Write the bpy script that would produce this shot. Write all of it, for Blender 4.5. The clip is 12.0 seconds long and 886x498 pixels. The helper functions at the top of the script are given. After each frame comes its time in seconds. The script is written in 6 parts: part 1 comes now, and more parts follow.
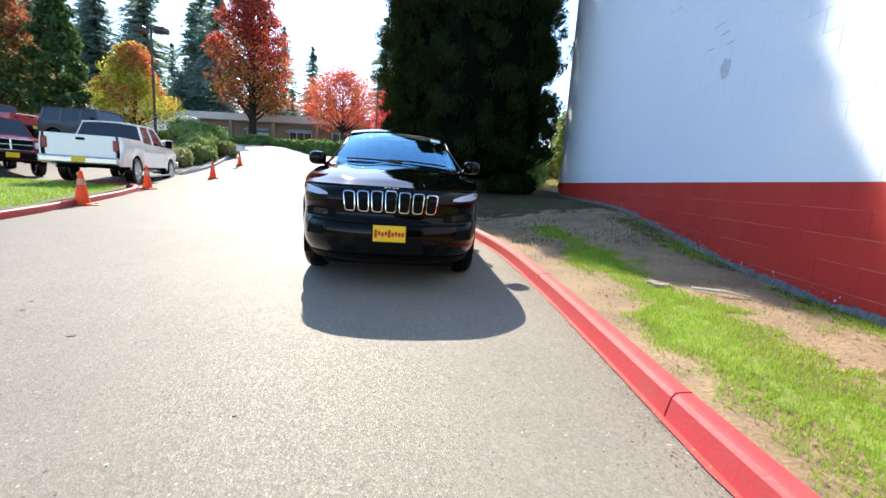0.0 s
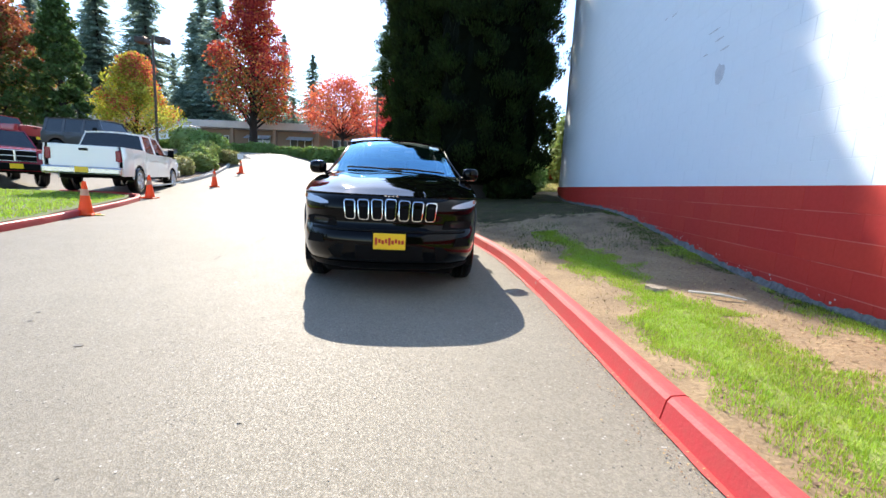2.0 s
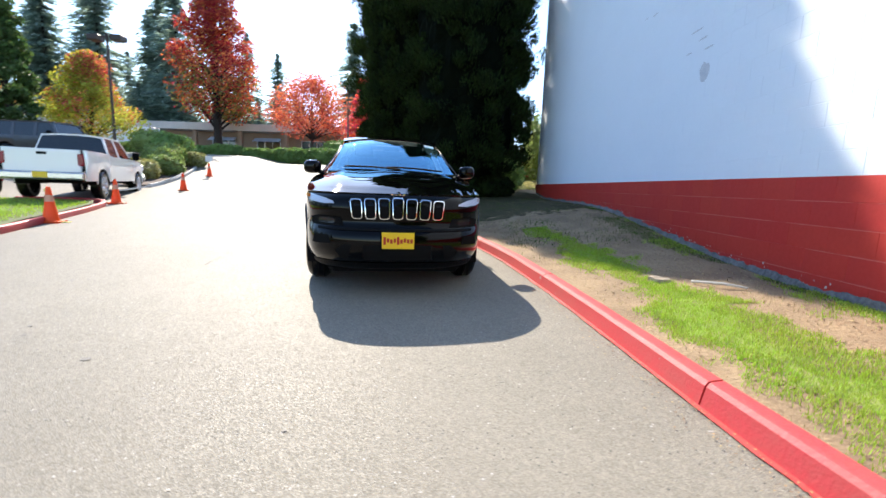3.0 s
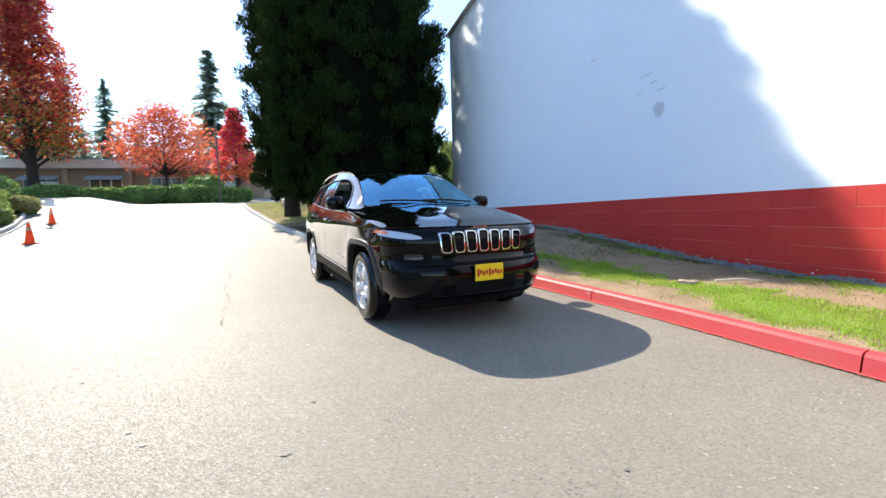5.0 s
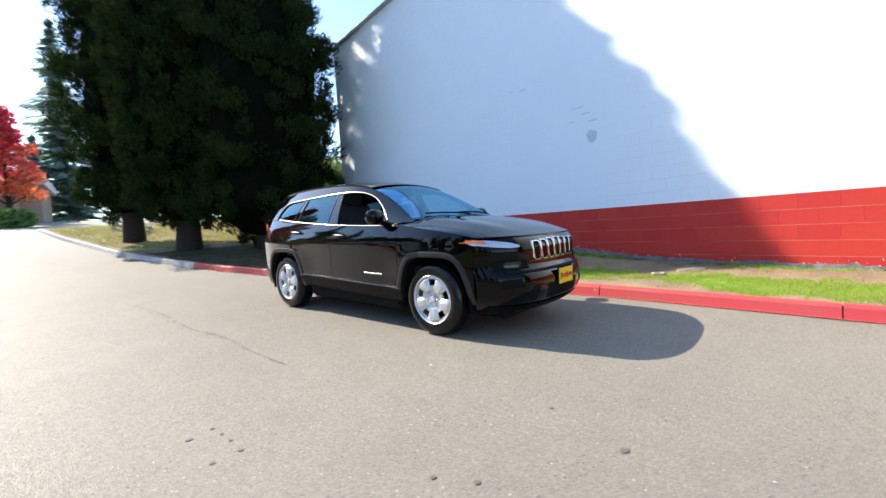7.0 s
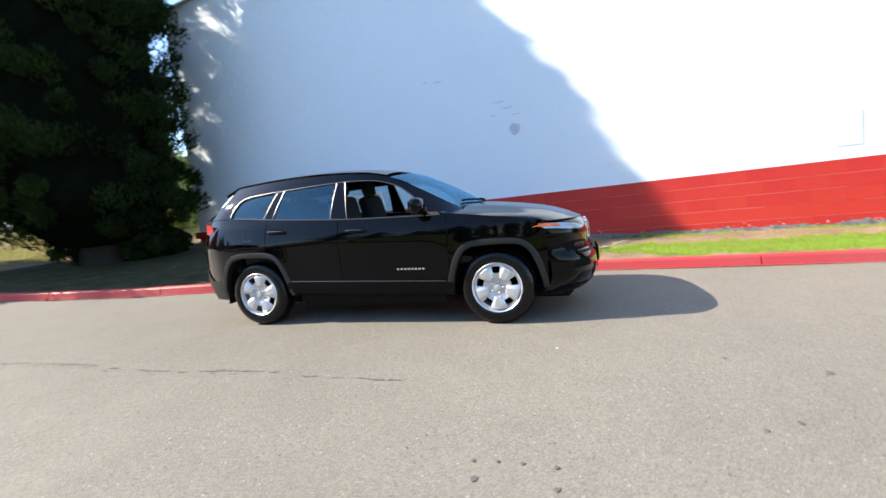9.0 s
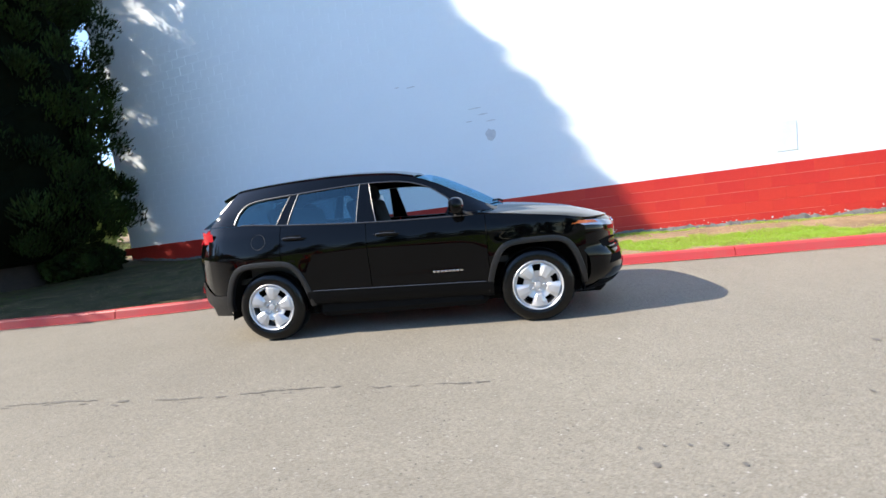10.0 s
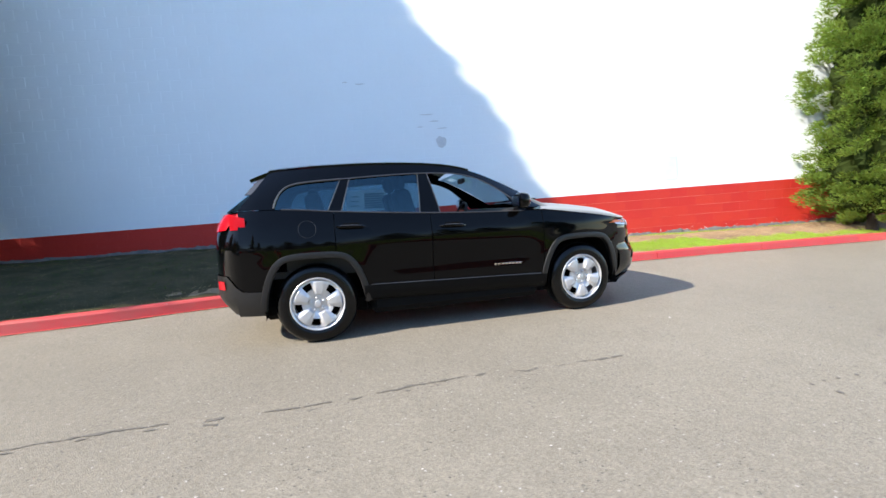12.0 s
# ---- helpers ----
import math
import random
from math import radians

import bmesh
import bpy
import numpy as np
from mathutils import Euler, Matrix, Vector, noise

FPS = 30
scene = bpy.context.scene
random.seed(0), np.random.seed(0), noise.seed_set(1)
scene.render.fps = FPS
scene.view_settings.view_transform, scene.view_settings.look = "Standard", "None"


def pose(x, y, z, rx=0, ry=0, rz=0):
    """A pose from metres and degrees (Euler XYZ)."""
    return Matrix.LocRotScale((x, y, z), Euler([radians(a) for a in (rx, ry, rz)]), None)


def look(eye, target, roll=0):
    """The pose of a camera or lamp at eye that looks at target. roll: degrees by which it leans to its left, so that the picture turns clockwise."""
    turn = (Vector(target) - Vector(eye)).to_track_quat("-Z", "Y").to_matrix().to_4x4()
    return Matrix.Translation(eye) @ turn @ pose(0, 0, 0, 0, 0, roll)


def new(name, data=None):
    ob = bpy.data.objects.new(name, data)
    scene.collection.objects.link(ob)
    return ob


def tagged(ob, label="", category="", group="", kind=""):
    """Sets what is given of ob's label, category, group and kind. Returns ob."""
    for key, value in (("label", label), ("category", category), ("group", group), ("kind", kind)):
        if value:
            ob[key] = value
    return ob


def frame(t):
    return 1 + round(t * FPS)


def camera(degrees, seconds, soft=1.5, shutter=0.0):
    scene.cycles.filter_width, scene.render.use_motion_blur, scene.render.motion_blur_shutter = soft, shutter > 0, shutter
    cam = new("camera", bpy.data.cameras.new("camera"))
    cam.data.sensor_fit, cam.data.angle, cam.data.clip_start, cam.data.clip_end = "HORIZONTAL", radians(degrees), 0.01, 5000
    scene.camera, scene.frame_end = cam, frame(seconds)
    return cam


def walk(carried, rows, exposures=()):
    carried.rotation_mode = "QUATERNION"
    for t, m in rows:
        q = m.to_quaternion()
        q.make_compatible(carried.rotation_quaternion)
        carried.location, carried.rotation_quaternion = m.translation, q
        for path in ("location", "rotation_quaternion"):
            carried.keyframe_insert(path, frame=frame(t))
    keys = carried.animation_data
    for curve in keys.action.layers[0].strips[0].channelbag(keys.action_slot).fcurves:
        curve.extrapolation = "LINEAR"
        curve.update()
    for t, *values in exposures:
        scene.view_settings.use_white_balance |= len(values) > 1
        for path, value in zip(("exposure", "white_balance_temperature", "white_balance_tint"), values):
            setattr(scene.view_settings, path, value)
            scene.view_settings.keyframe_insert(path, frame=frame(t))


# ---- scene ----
cam = camera(93.1, 12.0, shutter=0.4)
PATH = [
    (0, (-0.569, 0.25, 1.148), (-0.737, 2.217, 0.826), 3.7),
    (0.5, (-0.552, 0.153, 1.152), (-0.711, 2.117, 0.81), 3.8),
    (1, (-0.55, 0.168, 1.17), (-0.736, 2.137, 0.87), 3.0),
    (1.5, (-0.552, 0.177, 1.167), (-0.725, 2.146, 0.863), 2.6),
    (2, (-0.549, 0.204, 1.176), (-0.725, 2.173, 0.876), 3.0),
    (2.5, (-0.61, 0.215, 1.159), (-0.826, 2.18, 0.854), 4.6),
    (3, (-0.889, 0.201, 1.142), (-0.932, 2.178, 0.847), 2.0),
    (3.5, (-1.31, 0.219, 1.135), (-1.242, 2.2, 0.863), -1.1),
    (3.7, (-1.496, 0.26, 1.125), (-1.358, 2.235, 0.844), -2.5),
    (5.3, (-3.149, 0.526, 1.164), (-2.473, 2.405, 1.043), -2.0),
    (5.5, (-3.39, 0.581, 1.145), (-2.624, 2.425, 1.046), -2.7),
    (6, (-3.927, 0.799, 1.135), (-3.042, 2.592, 1.084), -1.7),
    (6.5, (-4.406, 1.126, 1.183), (-3.38, 2.841, 1.092), -1.6),
    (7, (-4.862, 1.469, 1.187), (-3.618, 3.031, 1.078), -3.5),
    (7.2, (-4.992, 1.637, 1.178), (-3.682, 3.143, 1.056), -4.7),
    (8.8, (-6.023, 3.16, 1.291), (-4.326, 4.203, 1.107), -5.5),
    (9, (-6.14, 3.363, 1.296), (-4.37, 4.271, 1.095), -6.4),
    (9.5, (-6.295, 3.864, 1.286), (-4.437, 4.572, 1.075), -7.2),
    (10, (-6.467, 4.384, 1.327), (-4.566, 4.973, 1.132), -7.5),
    (10.5, (-6.653, 4.902, 1.358), (-4.71, 5.322, 1.143), -8.2),
    (11, (-6.711, 5.455, 1.353), (-4.744, 5.747, 1.148), -5.3),
    (11.5, (-6.769, 5.98, 1.341), (-4.781, 6.052, 1.13), -4.4),
    (12, (-6.731, 6.482, 1.339), (-4.746, 6.346, 1.133), -4.4),
]
walk(cam, [(t, look(eye, target, roll)) for t, eye, target, roll in PATH])

# world, sun and exposure
SUN_AZ, SUN_EL = radians(113.0), radians(38)
wd = bpy.data.worlds.new("sky")
scene.world = wd
wd.use_nodes = True
wn = wd.node_tree.nodes
sky = wn.new("ShaderNodeTexSky")
sky.sky_type, sky.sun_disc = "NISHITA", False
sky.sun_elevation, sky.sun_rotation = SUN_EL, math.pi / 2 - SUN_AZ
sky.air_density, sky.dust_density, sky.ozone_density = 1.0, 0.2, 3.5
wd.node_tree.links.new(sky.outputs[0], wn["Background"].inputs[0])
wn["Background"].inputs[1].default_value = 0.15
sun = new("sun", bpy.data.lights.new("sun", "SUN"))
sun.data.energy, sun.data.angle, sun.data.color = 3.9, radians(0.53), (1.0, 0.905, 0.77)
SUN_DIR = Vector((math.cos(SUN_AZ) * math.cos(SUN_EL), math.sin(SUN_AZ) * math.cos(SUN_EL), math.sin(SUN_EL)))
sun.matrix_world = look((0, 0, 60), Vector((0, 0, 60)) - SUN_DIR)
scene.view_settings.exposure = 1.5


# ---------------------------------------------------------------- materials
def material(name, base, rough=0.6, metal=0.0, var=0.0, scale=4.0, fine=60.0, bump=0.0, bscale=80.0, tint=None, coat=0.0, spec=0.5,
             rand=0.0, island=False, trans=0.0, alpha_mix=0.5):
    m = bpy.data.materials.new(name)
    m.use_nodes = True
    nt = m.node_tree
    n, lk = nt.nodes, nt.links.new
    p = n["Principled BSDF"]
    p.inputs["Base Color"].default_value = (*base, 1)
    p.inputs["Roughness"].default_value = rough
    p.inputs["Metallic"].default_value = metal
    p.inputs["Coat Weight"].default_value = coat
    p.inputs["Coat Roughness"].default_value = 0.03
    p.inputs["Specular IOR Level"].default_value = spec
    co = n.new("ShaderNodeTexCoord").outputs["Object"]
    col = None
    if var or rand:
        base_c = n.new("ShaderNodeRGB")
        base_c.outputs[0].default_value = (*base, 1)
        col = base_c.outputs[0]
    if var:
        t = tint or tuple(c * 0.55 for c in base)
        for sc, amount in ((scale, var), (fine, var * 0.7)):
            nz = n.new("ShaderNodeTexNoise")
            nz.inputs["Scale"].default_value, nz.inputs["Detail"].default_value = sc, 5
            lk(co, nz.inputs["Vector"])
            rp = n.new("ShaderNodeMapRange")
            rp.inputs[1].default_value, rp.inputs[2].default_value = 0.38, 0.72
            rp.inputs[4].default_value = amount
            lk(nz.outputs[0], rp.inputs[0])
            mx = n.new("ShaderNodeMix")
            mx.data_type = "RGBA"
            lk(rp.outputs[0], mx.inputs[0])
            lk(col, mx.inputs[6])
            mx.inputs[7].default_value = (*t, 1)
            col = mx.outputs[2]
        rr = n.new("ShaderNodeMapRange")
        rr.inputs[3].default_value, rr.inputs[4].default_value = max(0, rough - 0.1), min(1, rough + 0.12)
        lk(nz.outputs[0], rr.inputs[0])
        lk(rr.outputs[0], p.inputs["Roughness"])
    if rand:
        src = n.new("ShaderNodeNewGeometry").outputs["Random Per Island"] if island else n.new("ShaderNodeObjectInfo").outputs["Random"]
        hs = n.new("ShaderNodeHueSaturation")
        a = n.new("ShaderNodeMapRange")
        a.inputs[3].default_value, a.inputs[4].default_value = 1 - rand, 1 + rand
        lk(src, a.inputs[0])
        lk(a.outputs[0], hs.inputs["Value"])
        h = n.new("ShaderNodeMapRange")
        h.inputs[3].default_value, h.inputs[4].default_value = 0.5 - rand * 0.05, 0.5 + rand * 0.05
        lk(src, h.inputs[0])
        lk(h.outputs[0], hs.inputs["Hue"])
        lk(col, hs.inputs["Color"])
        col = hs.outputs[0]
    if col is not None:
        lk(col, p.inputs["Base Color"])
    if bump:
        nb = n.new("ShaderNodeTexNoise")
        nb.inputs["Scale"].default_value, nb.inputs["Detail"].default_value = bscale, 4
        lk(co, nb.inputs["Vector"])
        bp = n.new("ShaderNodeBump")
        bp.inputs["Strength"].default_value, bp.inputs["Distance"].default_value = bump, 0.01
        lk(nb.outputs[0], bp.inputs["Height"])
        lk(bp.outputs[0], p.inputs["Normal"])
    if trans:
        tr = n.new("ShaderNodeBsdfTranslucent")
        if col is not None:
            lk(col, tr.inputs[0])
        else:
            tr.inputs[0].default_value = (*base, 1)
        ms = n.new("ShaderNodeMixShader")
        ms.inputs[0].default_value = trans
        lk(p.outputs[0], ms.inputs[1])
        lk(tr.outputs[0], ms.inputs[2])
        lk(ms.outputs[0], n["Material Output"].inputs[0])
    return m


def glass(name, tint=(0.75, 0.9, 0.9), through_share=0.7, rough=0.0, face_on=0.06, sheen=(1.0, 1.0, 1.0)):
    """A thin pane: clear face on, a mirror at a slant."""
    m = bpy.data.materials.new(name)
    m.use_nodes = True
    n, lk = m.node_tree.nodes, m.node_tree.links.new
    tr, gl, lw, pw, mr, ms = (n.new("ShaderNode" + k) for k in ("BsdfTransparent", "BsdfGlossy", "LayerWeight", "Math", "MapRange", "MixShader"))
    tr.inputs[0].default_value = (*[c * through_share for c in tint], 1)
    gl.inputs["Roughness"].default_value = rough
    gl.inputs["Color"].default_value = (*sheen, 1)
    lw.inputs[0].default_value = 0.5
    pw.operation = "POWER"
    pw.inputs[1].default_value = 4
    mr.inputs[3].default_value = face_on
    lk(lw.outputs["Facing"], pw.inputs[0])
    lk(pw.outputs[0], mr.inputs[0])
    lk(mr.outputs[0], ms.inputs[0])
    lk(tr.outputs[0], ms.inputs[1])
    lk(gl.outputs[0], ms.inputs[2])
    lk(ms.outputs[0], n["Material Output"].inputs[0])
    return m


def asphalt_material():
    """Weathered asphalt: broad faded bands, worn blotches and a grain of pale and dark stones."""
    m = material("asphalt", (0.226, 0.204, 0.164), rough=0.75, var=0.5, scale=0.33, fine=2.4, tint=(0.170, 0.153, 0.123), spec=0.3)
    n, lk = m.node_tree.nodes, m.node_tree.links.new
    p = n["Principled BSDF"]
    co = n.new("ShaderNodeTexCoord").outputs["Object"]
    col = p.inputs["Base Color"].links[0].from_socket
    cells = []
    for scale, lo, hi in ((150, 0.80, 1.18), (62, 0.92, 1.08)):
        vo = n.new("ShaderNodeTexVoronoi")
        vo.inputs["Scale"].default_value = scale
        lk(co, vo.inputs["Vector"])
        sep = n.new("ShaderNodeSeparateColor")
        lk(vo.outputs["Color"], sep.inputs[0])
        mr = n.new("ShaderNodeMapRange")
        mr.inputs[3].default_value, mr.inputs[4].default_value = lo, hi
        lk(sep.outputs[0], mr.inputs[0])
        grain = n.new("ShaderNodeHueSaturation")
        lk(mr.outputs[0], grain.inputs["Value"])
        lk(col, grain.inputs["Color"])
        col = grain.outputs[0]
        cells.append((vo, sep))
    # single pale and dark stones
    for channel, edge, tone in ((1, 0.972, (0.36, 0.34, 0.31)), (2, 0.96, (0.10, 0.093, 0.083))):
        mr = n.new("ShaderNodeMapRange")
        mr.inputs[1].default_value, mr.inputs[2].default_value = edge, edge + 0.01
        lk(cells[1][1].outputs[channel], mr.inputs[0])
        inside = n.new("ShaderNodeMath")
        inside.operation = "LESS_THAN"
        inside.inputs[1].default_value = 0.36
        lk(cells[1][0].outputs["Distance"], inside.inputs[0])
        both = n.new("ShaderNodeMath")
        both.operation = "MULTIPLY"
        lk(mr.outputs[0], both.inputs[0])
        lk(inside.outputs[0], both.inputs[1])
        mx = n.new("ShaderNodeMix")
        mx.data_type = "RGBA"
        lk(both.outputs[0], mx.inputs[0])
        lk(col, mx.inputs[6])
        mx.inputs[7].default_value = (*tone, 1)
        col = mx.outputs[2]
    lk(col, p.inputs["Base Color"])
    rg = n.new("ShaderNodeMapRange")
    rg.inputs[3].default_value, rg.inputs[4].default_value = 0.5, 0.95
    lk(cells[0][1].outputs[1], rg.inputs[0])
    lk(rg.outputs[0], p.inputs["Roughness"])
    bp = n.new("ShaderNodeBump")
    bp.inputs["Strength"].default_value, bp.inputs["Distance"].default_value = 0.36, 0.004
    lk(cells[0][0].outputs["Distance"], bp.inputs["Height"])
    lk(bp.outputs[0], p.inputs["Normal"])
    return m


ASPHALT = asphalt_material()
PATCH = material("asphalt_crack", (0.14, 0.129, 0.11), 0.8, var=0.4, scale=6, fine=60)
OIL = material("oil_spot", (0.11, 0.10, 0.088), 0.62, var=0.6, scale=20, fine=60, tint=(0.13, 0.12, 0.105))
KERB_RED = material("kerb_red_paint", (0.52, 0.042, 0.043), 0.55, var=0.45, scale=3, fine=35, tint=(0.38, 0.10, 0.08), bump=0.2, bscale=60, rand=0.06)
KERB_GREY = material("kerb_concrete", (0.48, 0.46, 0.42), 0.85, var=0.5, scale=3, fine=40, bump=0.4, bscale=70, rand=0.08)
# darker soil colour that holds the shade under the cedars
SHADE_SOIL = material("needle_duff", (0.095, 0.077, 0.042), 0.95, var=0.7, scale=3, fine=40, tint=(0.025, 0.03, 0.012), bump=1.0, bscale=50, spec=0.1)
SOIL = material("dry_soil", (0.33, 0.232, 0.13), 0.95, var=0.8, scale=2.2, fine=34, tint=(0.15, 0.10, 0.058), bump=0.9, bscale=45)
LAWN = material("lawn_soil", (0.10, 0.14, 0.04), 0.95, var=0.6, scale=2, fine=30, tint=(0.13, 0.1, 0.05), bump=0.8, bscale=50)
GRASS = material("grass_blades", (0.30, 0.48, 0.035), 0.6, var=0.55, scale=1.2, fine=6, tint=(0.40, 0.46, 0.08), rand=0.3, island=True, trans=0.4)
# darker copy of the grass, with the shade painted into its green
SHADED_GRASS = material("grass_painted_shade", (0.09, 0.145, 0.028), 0.8, var=0.4, scale=1.2, fine=8, rand=0.3, island=True, trans=0.2, spec=0.1)
CORNER = material("yellow_dry_turf", (0.42, 0.44, 0.14), 0.7, var=0.5, scale=0.9, fine=6, tint=(0.5, 0.4, 0.2), rand=0.3, island=True, trans=0.3)
TURF = material("turf_thatch", (0.22, 0.33, 0.04), 0.9, var=0.7, scale=5, fine=45, tint=(0.26, 0.21, 0.10), bump=0.8, bscale=60)
STRAW = material("dry_grass", (0.45, 0.37, 0.19), 0.8, var=0.3, rand=0.3, island=True, trans=0.3)
WALL_WHITE = material("white_block_paint", (0.80, 0.86, 0.92), 0.7, var=0.14, scale=1.3, fine=22, tint=(0.70, 0.75, 0.80), bump=0.25, bscale=60)
WALL_RED = material("red_block_paint", (0.52, 0.026, 0.016), 0.6, var=0.3, scale=1.6, fine=30, tint=(0.38, 0.022, 0.015), bump=0.12, bscale=45, rand=0.03)
FOOTING = material("raw_footing", (0.10, 0.095, 0.095), 0.95, var=0.6, scale=11, fine=38, tint=(0.30, 0.285, 0.28), bump=1.0, bscale=25)
ROOF_CAP = material("roof_flashing", (0.5, 0.5, 0.5), 0.4, metal=0.6, var=0.2)
BARK = material("bark", (0.026, 0.019, 0.014), 0.95, var=0.6, scale=6, fine=40, bump=1.0, bscale=22)
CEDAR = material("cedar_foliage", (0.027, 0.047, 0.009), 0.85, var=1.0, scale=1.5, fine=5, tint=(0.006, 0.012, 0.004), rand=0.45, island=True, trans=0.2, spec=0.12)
# near-black copy of the cedar green: shade between the clumps put into colour
CEDAR_SHADE = material("cedar_inner_shade", (0.003, 0.005, 0.002), 0.95, var=0.5, scale=2, fine=9, bump=1.0, bscale=9, spec=0.05)
JUNIPER = material("juniper_foliage", (0.21, 0.30, 0.05), 0.75, var=0.45, scale=1.5, fine=9, tint=(0.14, 0.21, 0.04), rand=0.35, island=True, trans=0.35, spec=0.2)
# dark copy of the juniper green, painting the shade inside its crown
JUNIPER_SHADE = material("juniper_inner_shade", (0.03, 0.045, 0.012), 0.95, var=0.5, scale=4, fine=20, bump=1.0, bscale=14, spec=0.05)
# fir green lightened towards grey, so haze is painted into the colour
HAZED_FIR = material("hazed_fir_foliage", (0.32, 0.42, 0.33), 0.85, var=0.4, scale=0.3, fine=2, rand=0.3, island=True, trans=0.65, spec=0.15)


def black_paint():
    """Deep black lacquer: dark face on, a clear mirror at a slant."""
    m = bpy.data.materials.new("black_car_paint")
    m.use_nodes = True
    n, lk = m.node_tree.nodes, m.node_tree.links.new
    pr = n["Principled BSDF"]
    pr.inputs["Base Color"].default_value = (0.0012, 0.0012, 0.0014, 1)
    pr.inputs["Roughness"].default_value = 0.03
    pr.inputs["IOR"].default_value = 1.27
    gl, lw, pw, mr, ms = (n.new("ShaderNode" + k) for k in ("BsdfGlossy", "LayerWeight", "Math", "MapRange", "MixShader"))
    gl.inputs["Roughness"].default_value = 0.02
    lw.inputs[0].default_value = 0.5
    pw.operation = "POWER"
    pw.inputs[1].default_value = 3.2
    mr.inputs[4].default_value = 0.85
    lk(lw.outputs["Facing"], pw.inputs[0])
    lk(pw.outputs[0], mr.inputs[0])
    lk(mr.outputs[0], ms.inputs[0])
    lk(pr.outputs[0], ms.inputs[1])
    lk(gl.outputs[0], ms.inputs[2])
    lk(ms.outputs[0], n["Material Output"].inputs[0])
    return m


def chips(m, colour, scale, edge, depth=0.0):
    """Worn spots where the coat is gone and the ground shows."""
    n, lk = m.node_tree.nodes, m.node_tree.links.new
    pr = n["Principled BSDF"]
    src = pr.inputs["Base Color"].links[0].from_socket
    nz = n.new("ShaderNodeTexNoise")
    nz.inputs["Scale"].default_value, nz.inputs["Detail"].default_value, nz.inputs["Roughness"].default_value = scale, 6, 0.65
    lk(n.new("ShaderNodeTexCoord").outputs["Object"], nz.inputs["Vector"])
    mr = n.new("ShaderNodeMapRange")
    mr.inputs[1].default_value, mr.inputs[2].default_value = edge, edge + 0.025
    lk(nz.outputs[0], mr.inputs[0])
    mx = n.new("ShaderNodeMix")
    mx.data_type = "RGBA"
    lk(mr.outputs[0], mx.inputs[0])
    lk(src, mx.inputs[6])
    mx.inputs[7].default_value = (*colour, 1)
    lk(mx.outputs[2], pr.inputs["Base Color"])


chips(KERB_RED, (0.34, 0.27, 0.24), 7.0, 0.70)
chips(WALL_RED, (0.5, 0.16, 0.12), 9.0, 0.74)

# ---------------------------------------------------------------- mesh helpers
def finish(name, bm, mat, parent=None, label="", smooth=False, recalc=True):
    if recalc:
        bmesh.ops.recalc_face_normals(bm, faces=bm.faces)
    me = bpy.data.meshes.new(name)
    bm.to_mesh(me)
    bm.free()
    me.materials.append(mat)
    if smooth:
        me.shade_smooth()
        me.set_sharp_from_angle(angle=radians(38))
    ob = new(name, me)
    if parent:
        ob.parent = parent
    if label:
        ob["label"] = label
    return ob


def part(name, bm, mat, parent, label="", smooth=False):
    return finish(name, bm, mat, parent, label, smooth)


def raw(name, verts, faces, mat, parent=None, label="", smooth=False):
    me = bpy.data.meshes.new(name)
    me.from_pydata(verts, [], faces)
    me.materials.append(mat)
    if smooth:
        for poly in me.polygons:
            poly.use_smooth = True
    me.update()
    ob = new(name, me)
    if parent:
        ob.parent = parent
    if label:
        ob["label"] = label
    return ob


def empty(name, m, label, category, group="", kind=""):
    ob = new(name)
    ob.matrix_world = m
    return tagged(ob, label, category, group, kind)


def box(bm, c, s, bevel=0.0, m=None, seg=1):
    r = bmesh.ops.create_cube(bm, size=1, matrix=(m or Matrix()) @ Matrix.Translation(c) @ Matrix.Diagonal((*s, 1)))
    if bevel:
        es = list({e for v in r["verts"] for e in v.link_edges})
        bmesh.ops.bevel(bm, geom=es, offset=bevel, segments=seg, affect="EDGES", profile=0.5)
    return bm


def tube(bm, pts, radii, seg=8, cap=True):
    """A tube along points with a radius at each."""
    pts = [Vector(p) for p in pts]
    rings = []
    for i, p in enumerate(pts):
        d = (pts[min(i + 1, len(pts) - 1)] - pts[max(i - 1, 0)]).normalized()
        a = d.orthogonal().normalized() if i == 0 else (rings_a - d * rings_a.dot(d)).normalized()
        rings_a = a
        b = d.cross(a)
        rings.append([bm.verts.new(p + (a * math.cos(k * math.tau / seg) + b * math.sin(k * math.tau / seg)) * radii[i]) for k in range(seg)])
    for r0, r1 in zip(rings, rings[1:]):
        for k in range(seg):
            bm.faces.new((r0[k], r0[(k + 1) % seg], r1[(k + 1) % seg], r1[k]))
    if cap:
        bm.faces.new(rings[0][::-1])
        bm.faces.new(rings[-1])
    return bm


def lathe(bm, prof, seg=32, axis="y", c=(0, 0, 0)):
    """Turn (radius, along) pairs about an axis through c."""
    rings = []
    for r, a in prof:
        ring = []
        for k in range(seg):
            u, v = r * math.cos(k * math.tau / seg), r * math.sin(k * math.tau / seg)
            p = (u, a, v) if axis == "y" else (u, v, a) if axis == "z" else (a, u, v)
            ring.append(bm.verts.new(Vector(c) + Vector(p)))
        rings.append(ring)
    for r0, r1 in zip(rings, rings[1:]):
        for k in range(seg):
            bm.faces.new((r0[k], r0[(k + 1) % seg], r1[(k + 1) % seg], r1[k]))
    return bm


